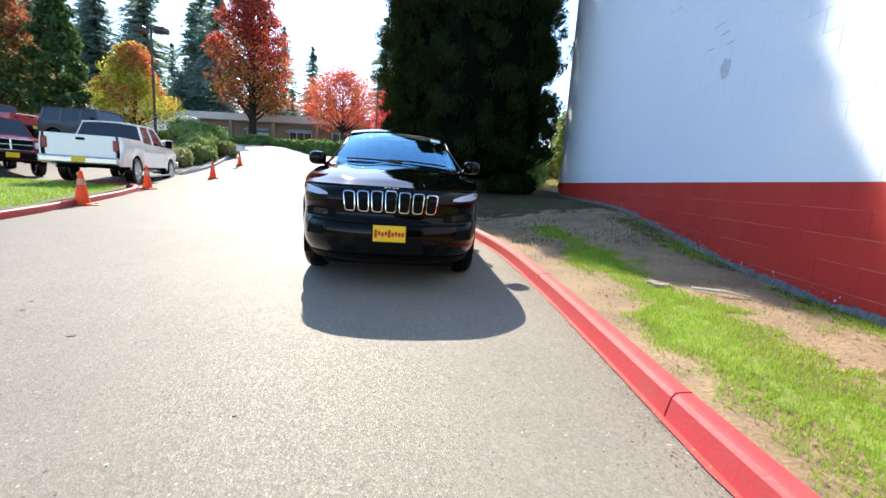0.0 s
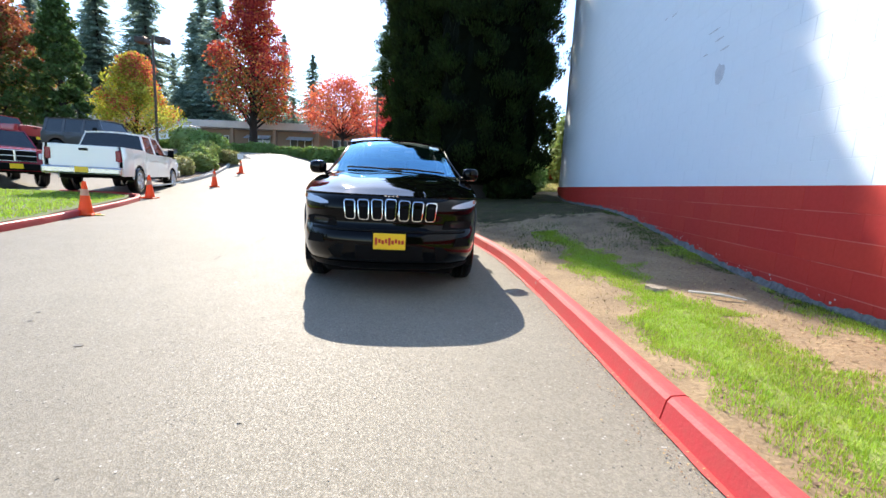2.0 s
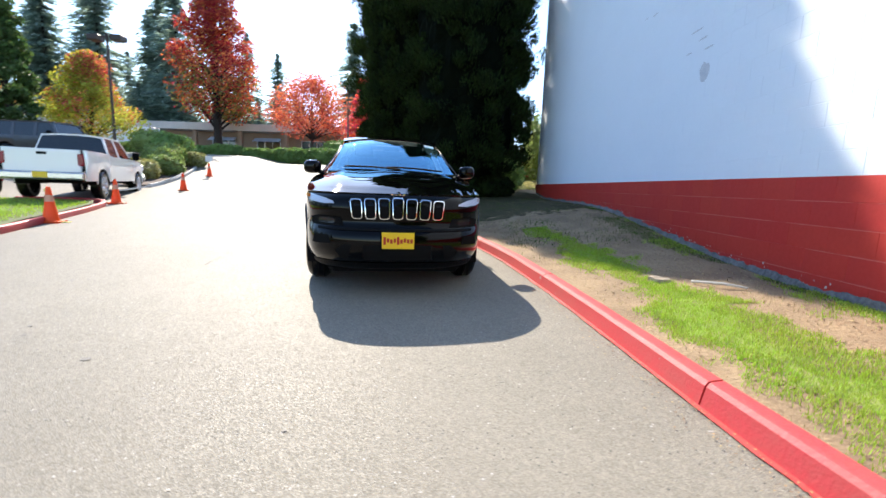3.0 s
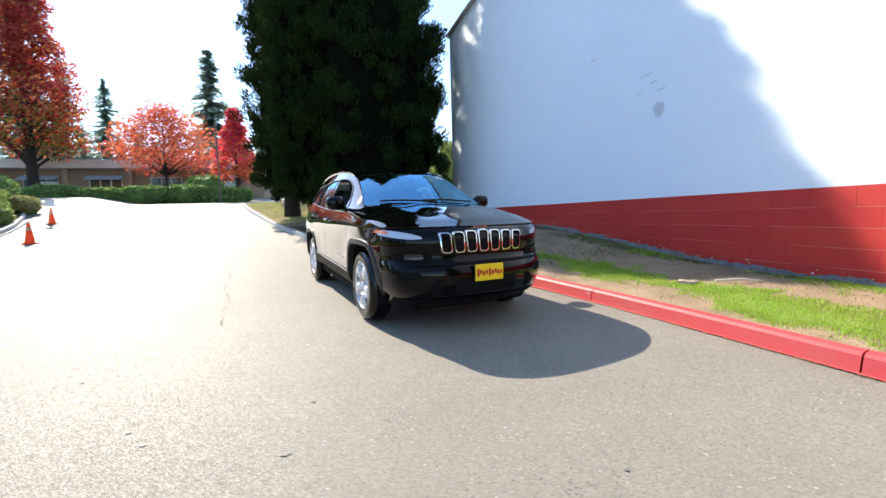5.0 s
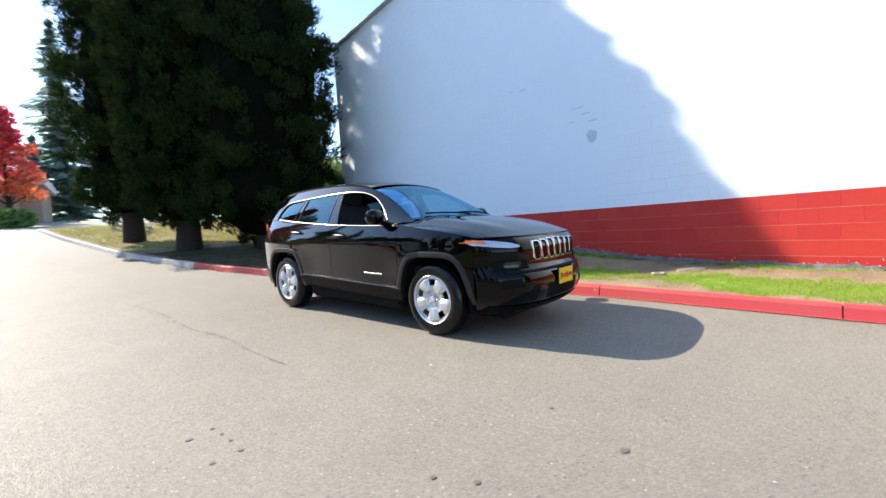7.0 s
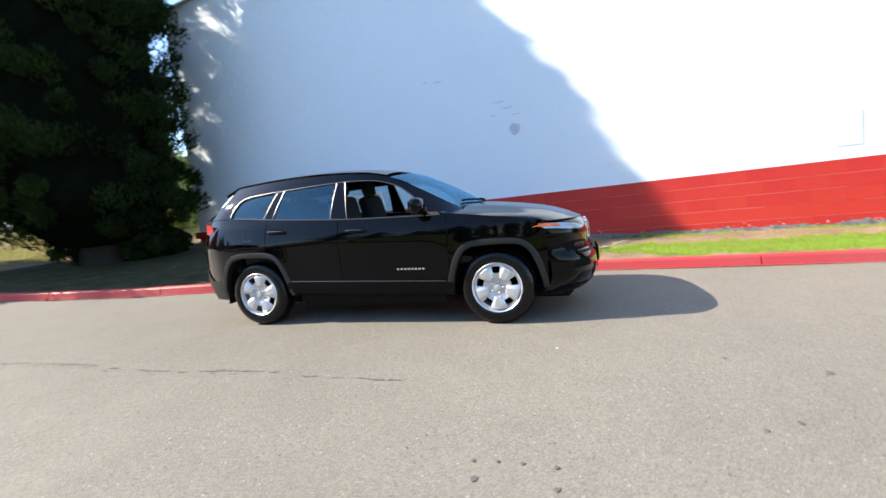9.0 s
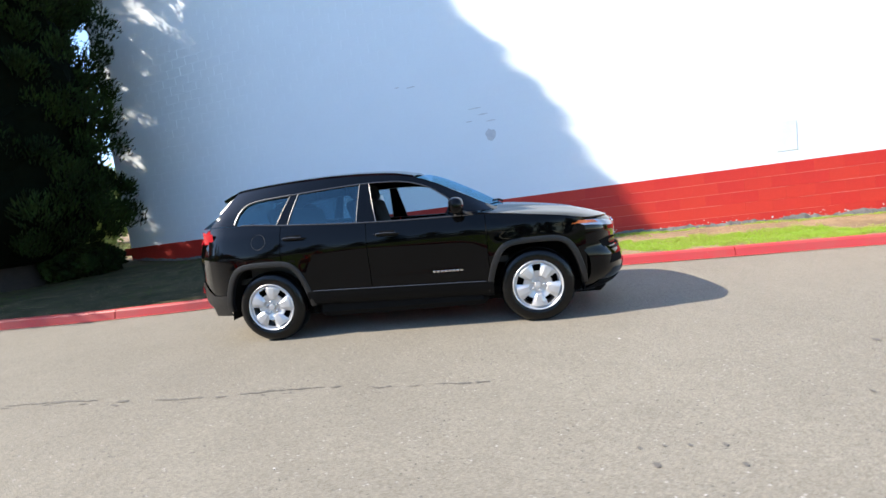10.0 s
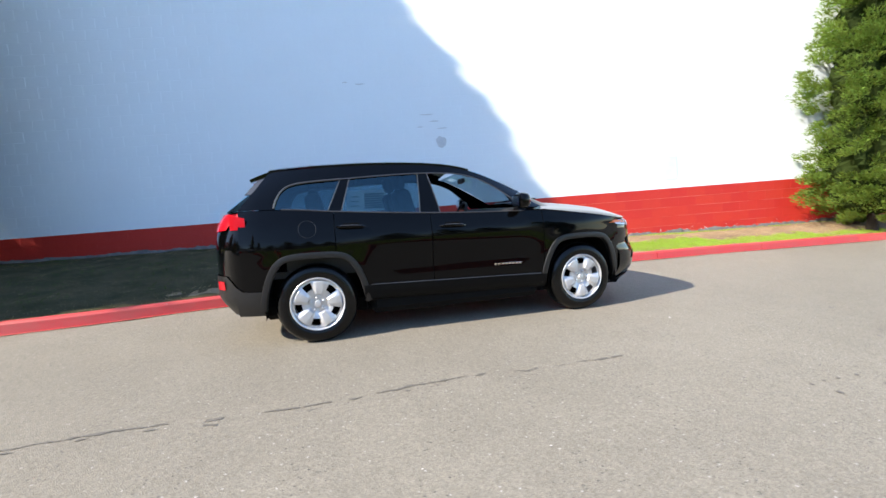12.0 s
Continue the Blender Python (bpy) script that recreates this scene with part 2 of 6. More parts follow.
def grid(bm, fn, us, vs):
    """A sheet of points fn(u, v)."""
    rows = [[bm.verts.new(fn(u, v)) for v in vs] for u in us]
    for a, b in zip(rows, rows[1:]):
        for k in range(len(vs) - 1):
            bm.faces.new((a[k], b[k], b[k + 1], a[k + 1]))
    return bm


def thick(bm, t):
    """Give a sheet thickness."""
    bmesh.ops.recalc_face_normals(bm, faces=bm.faces)
    bmesh.ops.solidify(bm, geom=list(bm.faces), thickness=t)
    return bm


def span(a, b, n):
    return [a + (b - a) * i / n for i in range(n + 1)]


def curve(points):
    """A smooth function through (x, y) pairs."""
    xs, ys = [p[0] for p in points], [p[1] for p in points]
    d = [(ys[min(i + 1, len(xs) - 1)] - ys[max(i - 1, 0)]) / (xs[min(i + 1, len(xs) - 1)] - xs[max(i - 1, 0)]) for i in range(len(xs))]

    def at(x):
        if x <= xs[0]:
            return ys[0]
        if x >= xs[-1]:
            return ys[-1]
        i = max(k for k in range(len(xs) - 1) if xs[k] <= x)
        h = xs[i + 1] - xs[i]
        t = (x - xs[i]) / h
        return ((2 * t**3 - 3 * t**2 + 1) * ys[i] + (t**3 - 2 * t**2 + t) * h * d[i] + (3 * t**2 - 2 * t**3) * ys[i + 1] + (t**3 - t**2) * h * d[i + 1])
    return at


def smooth01(t):
    t = min(1, max(0, t))
    return t * t * (3 - 2 * t)


def quads(name, centres, us, vs, mat, parent=None, label="", bend=0.0):
    """Many loose leaves: at each centre a four-cornered leaf spanned by u and v."""
    c, u, v = (np.asarray(a, float) for a in (centres, us, vs))
    nrm = np.cross(u, v)
    nrm /= np.linalg.norm(nrm, axis=1, keepdims=True) + 1e-9
    k = bend * np.linalg.norm(v, axis=1, keepdims=True) * nrm
    p = np.stack([c - v, c + u + k, c + v, c - u + k], 1).reshape(-1, 3)
    n = len(c)
    me = bpy.data.meshes.new(name)
    me.vertices.add(4 * n)
    me.vertices.foreach_set("co", p.ravel())
    me.loops.add(4 * n)
    me.loops.foreach_set("vertex_index", np.arange(4 * n))
    me.polygons.add(n)
    me.polygons.foreach_set("loop_start", np.arange(0, 4 * n, 4))
    me.materials.append(mat)
    me.update(calc_edges=True)
    ob = new(name, me)
    if parent:
        ob.parent = parent
    if label:
        ob["label"] = label
    return ob


# ---------------------------------------------------------------- lie of the land
def rise(y):
    """Height of the drive along its length: gentle, then a ramp to the street."""
    z = 0.025 * y
    if y > 10:
        z += 0.0045 * (min(y, 25) - 10) ** 2
    if y > 25:
        d = min(y, 30) - 25
        z += 0.135 * d - 0.0135 * d * d
    if y > 30:
        z += 0.04 * (min(y, 60) - 30)
    if y > 60:
        z -= 0.025 * (y - 60)
    if y < -8:
        z += -0.02 * (y + 8)
    return z


KERB = curve([(-30, 1.9), (-10, 1.4), (-6, 1.22), (-2.9, 1.0), (0.6, 0.61), (2.2, 0.378), (3.3, 0.225), (4.45, 0.045), (6.0, -0.265), (7.8, -0.84),
              (9.0, -1.31), (10.5, -1.9), (14.2, -3.1), (17.5, -4.2), (21.5, -5.4), (25.2, -6.6), (28, -7.3)])


def land(x, y):
    z = rise(y)
    if -12 < y < 30:
        z += 0.05 * smooth01((x - KERB(y) + 1.0) / 1.0)
    if x < -16 and y > 14:
        z += 0.6 * smooth01((-16 - x) / 4) * smooth01((y - 14) / 5)
    return z


ys = [-1500, -400, -100] + span(-40, 62, 204) + [80, 100, 200, 500, 1500]
xs = [-1500, -400, -100] + span(-40, 12, 104) + [20, 40, 100, 400, 1500]
bm = bmesh.new()
grid(bm, lambda x, y: (x, y, land(x, y) if abs(y) < 90 else land(x, 90 if y > 0 else -90)), xs, ys)
tagged(finish("ground", bm, ASPHALT, smooth=True), "worn grey asphalt of a sloping driveway and car lot", "ground", kind="structure")

WALL_X, WALL_END, WALL_TOP, RED_TOP = 2.12, 16.0, 7.8, 1.33


# height at which the soil meets the wall
wall_foot = curve([(-14, 0.3), (-2, 0.32), (1.2, 0.345), (3.5, 0.375), (4.5, 0.405), (5.4, 0.47), (6.7, 0.61), (8.8, 0.79), (10.5, 0.83), (14.3, 0.85), (16, 1.0)])


def bank(x, y):
    """Height of the planted strip between the kerb and the wall."""
    k = KERB(y) + 0.17
    t = (x - k) / max(WALL_X - k, 0.3)
    a = land(k, y) + 0.11
    z = a + (max(wall_foot(y), rise(y) + 0.2) - a) * smooth01(t * 0.9 + 0.05)
    if y > 16:
        z = rise(y) + 0.2 + 0.02 * (x - k)
    return z + 0.018 * noise.noise((x * 2.2, y * 2.2, 0)) + 0.008 * noise.noise((x * 9, y * 9, 3))


bm = bmesh.new()
grid(bm, lambda t, y: ((lambda x: (x, y, bank(x, y) - (0.25 if t == 0 else 0)))(KERB(y) + 0.10 + t * ((WALL_X if y < 16 else 9.0) + 0.05 - KERB(y) - 0.10))),
     [0, 0.002] + span(0.03, 1, 44), span(-14, 27.5, 240))
verge = tagged(finish("verge", bm, SOIL, smooth=True), "bare brown soil strip with patchy grass beside the kerb", "soil bank", kind="structure")

# ---------------------------------------------------------------- kerbs
def kerb_run(name, pts, mat, label, height=0.13, width=0.135, piece=2.28, start=0.0, ground=land, gap=0.006):
    """A kerb of cast lengths along points in the plan; its road face lies on the line, its top to the right of the way."""
    P = [Vector(p) for p in pts]
    acc = [0]
    for a, b in zip(P, P[1:]):
        acc.append(acc[-1] + (b - a).length)

    def at(s):
        s = min(max(s, 0), acc[-1])
        i = max(k for k in range(len(P) - 1) if acc[k] <= s)
        d = (P[i + 1] - P[i]).normalized()
        return P[i] + d * (s - acc[i]), d
    top = tagged(new(name), label, "kerb", kind="structure")
    s = -start
    while s < acc[-1]:
        a, b = max(s, 0) + gap, min(s + piece, acc[-1]) - gap
        s += piece
        if b - a < 0.2:
            continue
        bm = bmesh.new()
        rings = []
        n = max(2, int((b - a) / 0.25))
        jit = random.uniform(-0.003, 0.003)
        prof = [(-0.015, -0.15), (-0.012, 0.0), (0.012, height - 0.025), (0.03, height - 0.004), (0.05, height), (width - 0.03, height + 0.004), (width - 0.008, height - 0.01), (width, height - 0.05), (width, -0.15)]
        for u in span(a, b, n):
            q, d = at(u)
            r = Vector((d.y, -d.x))
            wob = 0.004 * noise.noise((u * 3, jit * 900, 1)) + jit
            rings.append([bm.verts.new((q.x + r.x * (o + wob), q.y + r.y * (o + wob), ground(q.x, q.y) + z + wob * 0.6)) for o, z in prof])
        for r0, r1 in zip(rings, rings[1:]):
            for k in range(len(prof) - 1):
                bm.faces.new((r0[k], r1[k], r1[k + 1], r0[k + 1]))
        bm.faces.new(rings[0])
        bm.faces.new(rings[-1][::-1])
        part("kerb_stone", bm, mat, top)
    return top


line = [(KERB(y), y) for y in span(-12, 14.3, 100)]
kerb_run("kerb_red", line, KERB_RED, "red painted concrete kerb, chipped at the joints", start=1.72)
kerb_run("kerb_grey", [(KERB(y), y) for y in span(14.3, 27.5, 50)] + [(-7.35, 28.3), (-7.2, 29.0), (-6.6, 29.7), (-5.5, 30.2), (-2, 30.6), (4, 30.8)], KERB_GREY, "plain grey concrete kerb curving to the street")
# painted splash of red on the asphalt along the kerb
bm = bmesh.new()
for y0, y1 in zip(span(-12, 14.2, 180), span(-12, 14.2, 180)[1:]):
    w0, w1 = (0.045 + 0.014 * noise.noise((0, y * 4, 5)) for y in (y0, y1))
    q = [(KERB(y0) - max(w0, 0.012), y0), (KERB(y0) + 0.005, y0), (KERB(y1) + 0.005, y1), (KERB(y1) - max(w1, 0.012), y1)]
    bm.faces.new([bm.verts.new((x, y, land(x, y) + 0.005)) for x, y in q])
bmesh.ops.remove_doubles(bm, verts=bm.verts, dist=0.001)
tagged(finish("paint_line", bm, KERB_RED), "red paint lapping onto the asphalt below the kerb", "paint", kind="structure")

# ---------------------------------------------------------------- block wall
BW, BH = 0.406, 0.2032


def block_mesh(w, h, d=0.03, bev=0.006):
    bm = bmesh.new()
    o = [(0, 0), (0, w), (h, w), (h, 0)]
    back = [bm.verts.new((0.02, y, z)) for z, y in o]
    mid = [bm.verts.new((-d + bev, y, z)) for z, y in o]
    front = [bm.verts.new((-d, min(max(y, bev), w - bev), min(max(z, bev), h - bev))) for z, y in o]
    for k in range(4):
        j = (k + 1) % 4
        bm.faces.new((back[k], back[j], mid[j], mid[k]))
        bm.faces.new((mid[k], mid[j], front[j], front[k]))
    bm.faces.new(front)
    return bm


wall = tagged(new("wall_east"), "painted concrete block wall, red below and white above", "wall", kind="structure")
bm = bmesh.new()
Y0 = -14.0
box(bm, (WALL_X + 0.13, (Y0 + WALL_END) / 2, (RED_TOP - 1.2) / 2 ), (0.2, WALL_END - Y0, RED_TOP + 1.2))
part("red_core", bm, WALL_RED, wall)
bm = bmesh.new()
box(bm, (WALL_X + 0.13, (Y0 + WALL_END) / 2, (RED_TOP + WALL_TOP) / 2), (0.2, WALL_END - Y0, WALL_TOP - RED_TOP))
part("white_core", bm, WALL_WHITE, wall)
# the building behind it, closed
bm = bmesh.new()
box(bm, (WALL_X + 8.2, WALL_END - 0.1, WALL_TOP / 2 - 0.5), (15.9, 0.2, WALL_TOP + 1))
box(bm, (WALL_X + 8.2, Y0 + 0.1, WALL_TOP / 2 - 0.5), (15.9, 0.2, WALL_TOP + 1))
box(bm, (WALL_X + 16.1, (Y0 + WALL_END) / 2, WALL_TOP / 2 - 0.5), (0.2, WALL_END - Y0, WALL_TOP + 1))
tagged(finish("wall_back", bm, WALL_WHITE), "white painted block walls round the hall", "wall", kind="structure")
bm = bmesh.new()
box(bm, (WALL_X + 8.1, (Y0 + WALL_END) / 2, WALL_TOP + 0.03), (16.4, WALL_END - Y0 + 0.2, 0.06), 0.01)
tagged(finish("roof", bm, ROOF_CAP), "thin metal roof edge along the top of the block wall", "roof", kind="structure")
# footing, rough
bm = bmesh.new()
grid(bm, lambda y, t: (WALL_X + 0.016 - 0.05 * (1 - t) - 0.012 * noise.noise((y * 5, t * 5, 2)), y, (wall_foot(y) if y < 16 else 1) - 0.25 + t * (0.31 + 0.05 * noise.noise((y * 2.3, 0, 9)) + 0.035 * noise.noise((y * 11, 0, 4)))), span(Y0, WALL_END, 900), span(0, 1, 5))
part("footing", bm, FOOTING, wall, "rough bare grey footing with flaking paint")
verts, faces = [], []
# white courses, joined
n_courses = int((WALL_TOP - RED_TOP) / BH)
G = 0.0012
for c in range(n_courses):
    z0, z1 = RED_TOP + c * BH + G, min(RED_TOP + (c + 1) * BH - G, WALL_TOP)
    y = Y0 - (BW / 2 if c % 2 else 0)
    while y < WALL_END:
        a, b = max(y, Y0) + G, min(y + BW, WALL_END) - G
        y += BW
        if b - a < 0.03:
            continue
        i, o, e = len(verts), WALL_X + 0.0276 + random.uniform(-0.0004, 0.0004), 0.003
        verts += [(WALL_X + 0.031, a, z0), (WALL_X + 0.031, b, z0), (WALL_X + 0.031, b, z1), (WALL_X + 0.031, a, z1),
                  (o, a + e, z0 + e), (o, b - e, z0 + e), (o, b - e, z1 - e), (o, a + e, z1 - e)]
        faces += [(i + 4, i + 7, i + 6, i + 5), (i, i + 4, i + 5, i + 1), (i + 1, i + 5, i + 6, i + 2), (i + 2, i + 6, i + 7, i + 3), (i + 3, i + 7, i + 4, i)]
tagged(raw("white_courses", verts, faces, WALL_WHITE, wall), kind="stuff")

# marks on the wall: a bolt-on cover, scuffs and a painted-out patch
SCUFF = material("wall_scuff", (0.52, 0.55, 0.60), 0.8, var=0.7, scale=12, fine=60, tint=(0.7, 0.71, 0.73))
PALE = material("painted_out_patch", (0.66, 0.74, 0.72), 0.6, var=0.2, scale=5)


def blot(name, y, z, w, h, mat, label, seed):
    bm = bmesh.new()
    rnd = random.Random(seed)
    ring = [(y + w / 2 * math.cos(a) * rnd.uniform(0.75, 1.1), z + h / 2 * math.sin(a) * rnd.uniform(0.75, 1.1)) for a in span(0, math.tau, 14)[:-1]]
    bm.faces.new([bm.verts.new((WALL_X + 0.022, p, q)) for p, q in ring])
    return tagged(finish(name, bm, mat), label, "wall mark")


blot("wall_stain", 5.74, 2.65, 0.24, 0.26, SCUFF, "grey scuffed stain on the white wall", 1)
for k, (y, z, w) in enumerate([(6.0, 3.22, 0.3), (5.85, 3.08, 0.22), (6.15, 2.98, 0.16), (5.7, 2.93, 0.25), (7.6, 3.95, 0.12), (7.3, 3.9, 0.2)]):
    blot("wall_scratch", y, z, w, 0.022, SCUFF, "thin grey scratch on the white wall", k + 5)
bm = bmesh.new()
box(bm, (WALL_X + 0.024, 0.78, 1.77), (0.008, 0.3, 0.5), 0.002)
tagged(finish("wall_panel", bm, PALE), "pale green blank cover plate on the white wall", "wall panel")

# ---------------------------------------------------------------- trees
def conifer(name, x, y, z, height, radius, label, mat, core_mat, seed, spacing=0.42, per=70, leaf=0.075, base=0.7, taper=1.0, group="", core=0.8, lumps=0.13, rise_of=1.0, out_of=0.5, clump=(0.22, 0.36), slim=0.3, keep_x=99.0, stem=0.17, deep=0.86, waist=0.0, relief=0.0):
    """A dense upright evergreen: trunk, an inner mass and some hundred clumps of fine sprays."""
    rng = np.random.default_rng(seed)
    top = empty(name, pose(x, y, z), label, "tree", group)
    bm = bmesh.new()
    r0 = radius * stem
    tube(bm, [(0.05 * math.sin(k), 0.05 * math.cos(2 * k), -0.3 + k * height * 0.9 / 6) for k in range(7)], [r0 * (1.35 if k == 0 else 1 - k / 7.5) for k in range(7)], 12)
    part("trunk", bm, BARK, top, smooth=True)

    def rad(h, a):
        t = (h - base) / (height - base)
        prof = np.minimum(1, (t * 9 + 0.35)) * np.clip(1 - np.clip((t - 0.25) / 0.75, 0, 1) ** (1.5 * taper), 0, 1) * (1 - waist * np.clip(1 - t / 0.75, 0, 1))
        lump = 1 + lumps * np.sin(a * 5 + h * 1.3 + seed) * np.sin(h * 2.1 + a * 2) + lumps * 0.8 * np.sin(a * 11 + h * 4.3) * np.sin(h * 5.7 - a * 3)
        return radius * np.maximum(prof * lump, 0.02)
    # inner mass, its dark colour painting the shade behind the sprays
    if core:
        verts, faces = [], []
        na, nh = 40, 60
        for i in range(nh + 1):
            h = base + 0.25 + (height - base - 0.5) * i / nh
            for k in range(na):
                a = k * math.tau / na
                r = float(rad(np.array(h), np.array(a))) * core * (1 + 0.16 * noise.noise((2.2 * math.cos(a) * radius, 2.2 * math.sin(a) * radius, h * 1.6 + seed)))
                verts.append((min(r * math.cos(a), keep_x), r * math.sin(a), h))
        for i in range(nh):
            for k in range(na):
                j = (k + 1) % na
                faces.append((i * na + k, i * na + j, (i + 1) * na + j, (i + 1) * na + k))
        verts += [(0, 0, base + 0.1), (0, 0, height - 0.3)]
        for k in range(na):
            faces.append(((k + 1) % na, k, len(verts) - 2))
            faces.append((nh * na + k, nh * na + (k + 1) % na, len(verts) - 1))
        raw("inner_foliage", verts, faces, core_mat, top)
    n = int(math.tau * radius * height * 1.1 / spacing ** 2)
    h = base + (height - base) * rng.random(n)
    a = rng.random(n) * math.tau
    r = rad(h, a)
    ok = rng.random(n) * radius * 0.75 < r
    h, a, r = h[ok], a[ok], r[ok]
    n = len(h)
    big = rng.uniform(0.7, 1.25, n) * np.minimum(1, 0.35 + r / radius)
    o = np.stack([np.cos(a), np.sin(a), np.zeros(n)], 1)
    sd = np.stack([-np.sin(a), np.cos(a), np.zeros(n)], 1)
    up = np.array([[0, 0, 1.0]])
    c = o * (r * deep * (1 + relief * rng.uniform(-1, 0.08, n)))[:, None] + up * h[:, None]
    m = n * per
    rep_ = lambda q: np.repeat(q, per, axis=0)
    d = rng.normal(0, 1, (m, 3))
    d /= np.linalg.norm(d, axis=1, keepdims=True)
    d *= rng.random((m, 1)) ** 0.45
    O, S, B = rep_(o), rep_(sd), rep_(big)[:, None]
    off = (O * d[:, :1] * clump[0] + S * d[:, 1:2] * clump[0] + up * d[:, 2:] * clump[1]) * B
    P = rep_(c) + off
    way = O * (out_of + 0.5 * d[:, :1]) + S * 0.6 * d[:, 1:2] + up * (rise_of + 0.4 * d[:, 2:]) + rng.normal(0, 0.28, (m, 3))
    way /= np.linalg.norm(way, axis=1, keepdims=True)
    side = np.cross(way, rng.normal(0, 1, (m, 3)))
    side /= np.linalg.norm(side, axis=1, keepdims=True) + 1e-6
    ln = leaf * rng.uniform(0.6, 1.4, (m, 1))
    sel = P[:, 0] + np.abs(way[:, 0]) * ln[:, 0] < keep_x
    quads("foliage", P[sel], (side * ln * slim)[sel], (way * ln)[sel], mat, top, bend=0.3)
    return top


def fir(x, y, z, height, radius, label, seed, reach=14, per_tier=13, step=0.9, half=1.0):
    """A far fir: trunk and tiers of drooping feathery boughs."""
    rng = np.random.default_rng(seed)
    top = empty("fir_tree", pose(x, y, z), label, "tree", "far firs")
    bm = bmesh.new()
    tube(bm, [(0, 0, -0.5), (0.1, 0, height * 0.5), (0, 0, height)], [height * 0.012, height * 0.007, 0.03], 7)
    part("trunk", bm, BARK, top)
    tiers = int(height * 0.92 / step)
    t = np.repeat(np.arange(tiers) / tiers, per_tier)
    n = len(t)
    a = rng.random(n) * math.tau
    ln = radius * ((1 - t) ** 0.75 + 0.02) * rng.uniform(0.9, 1.5, n) * (0.75 + 0.25 * np.sin(t * 23 + seed))
    zz = height * (0.08 + 0.92 * t) + rng.normal(0, 0.2, n)
    s = np.tile((np.arange(reach) + 0.6) / reach, n)
    rp = lambda q: np.repeat(q, reach)
    A, L, Z = rp(a) + rng.normal(0, 0.10, n * reach), rp(ln), rp(zz)
    out = np.stack([np.cos(A), np.sin(A), np.zeros(len(A))], 1)
    P = out * (s * L)[:, None]
    P[:, 2] = Z - 0.32 * L * s ** 1.3 + 0.12 * L * s ** 3 + rng.normal(0, 0.12, len(A))
    sd = np.stack([-np.sin(A), np.cos(A), rng.normal(0, 0.3, len(A))], 1)
    k = (half * rng.uniform(0.6, 1.3, len(A)) * (1.05 - 0.35 * s) * (0.4 + 0.6 * (1 - rp(t))))[:, None]
    dirn = out + np.array([[0, 0, -0.35]]) + rng.normal(0, 0.25, (len(A), 3))
    quads("foliage", P, sd * k * 0.45, dirn * k, HAZED_FIR, top, bend=0.2)
    return top


CEDARS = "row of cedars"
conifer("cedar_tree", -0.65, 15.6, rise(15.6) + 0.25, 15.2, 2.3, "tall dense dark green columnar cedar beside the wall", CEDAR, CEDAR_SHADE, 1, spacing=0.64, per=330, leaf=0.062, slim=0.24, clump=(0.33, 0.33), core=0.70, lumps=0.03, base=0.3, taper=1.45, group=CEDARS, relief=0.34, deep=0.96)
# added tree, hidden behind the first cedar, to cast dappled shade on the wall
conifer("cedar_tree", 0.6, 19.8, rise(19.8) + 0.2, 14.0, 1.8, "smaller thin dark green cedar added behind the wall corner to shade the wall", CEDAR, CEDAR_SHADE, 5, spacing=0.54, per=120, leaf=0.07, base=0.5, lumps=0.4, core=0, group=CEDARS, clump=(0.26, 0.34), relief=0.4)
conifer("cedar_tree", -2.75, 17.5, rise(17.5) + 0.2, 14.0, 2.26, "tall dense dark green columnar cedar with bare trunk foot", CEDAR, CEDAR_SHADE, 2, spacing=0.43, per=125, leaf=0.068, clump=(0.24, 0.30), core=0.72, lumps=0.02, deep=0.97, slim=0.25, taper=1.5, waist=0.3, base=0.8, group=CEDARS, relief=0.24, stem=0.14)
conifer("cedar_tree", -4.05, 21.0, rise(21) + 0.2, 15.2, 2.0, "tall dense dark green columnar cedar with bare trunk foot", CEDAR, CEDAR_SHADE, 3, waist=0.1, spacing=0.64, per=210, leaf=0.072, slim=0.25, clump=(0.34, 0.36), core=0.52, lumps=0.12, base=0.9, group=CEDARS, relief=0.32, deep=0.97, stem=0.15)
conifer("juniper_tree", 1.45, -3.25, 0.32, 7.4, 1.15, "bright green sunlit feathery juniper against the red wall", JUNIPER, JUNIPER_SHADE, 4, spacing=0.27, per=170, leaf=0.04, base=0.02, taper=1.5, lumps=0.3, core=0.55, rise_of=0.55, out_of=0.9, clump=(0.22, 0.13), slim=0.24, relief=0.25, deep=0.95, keep_x=0.64, stem=0.07)


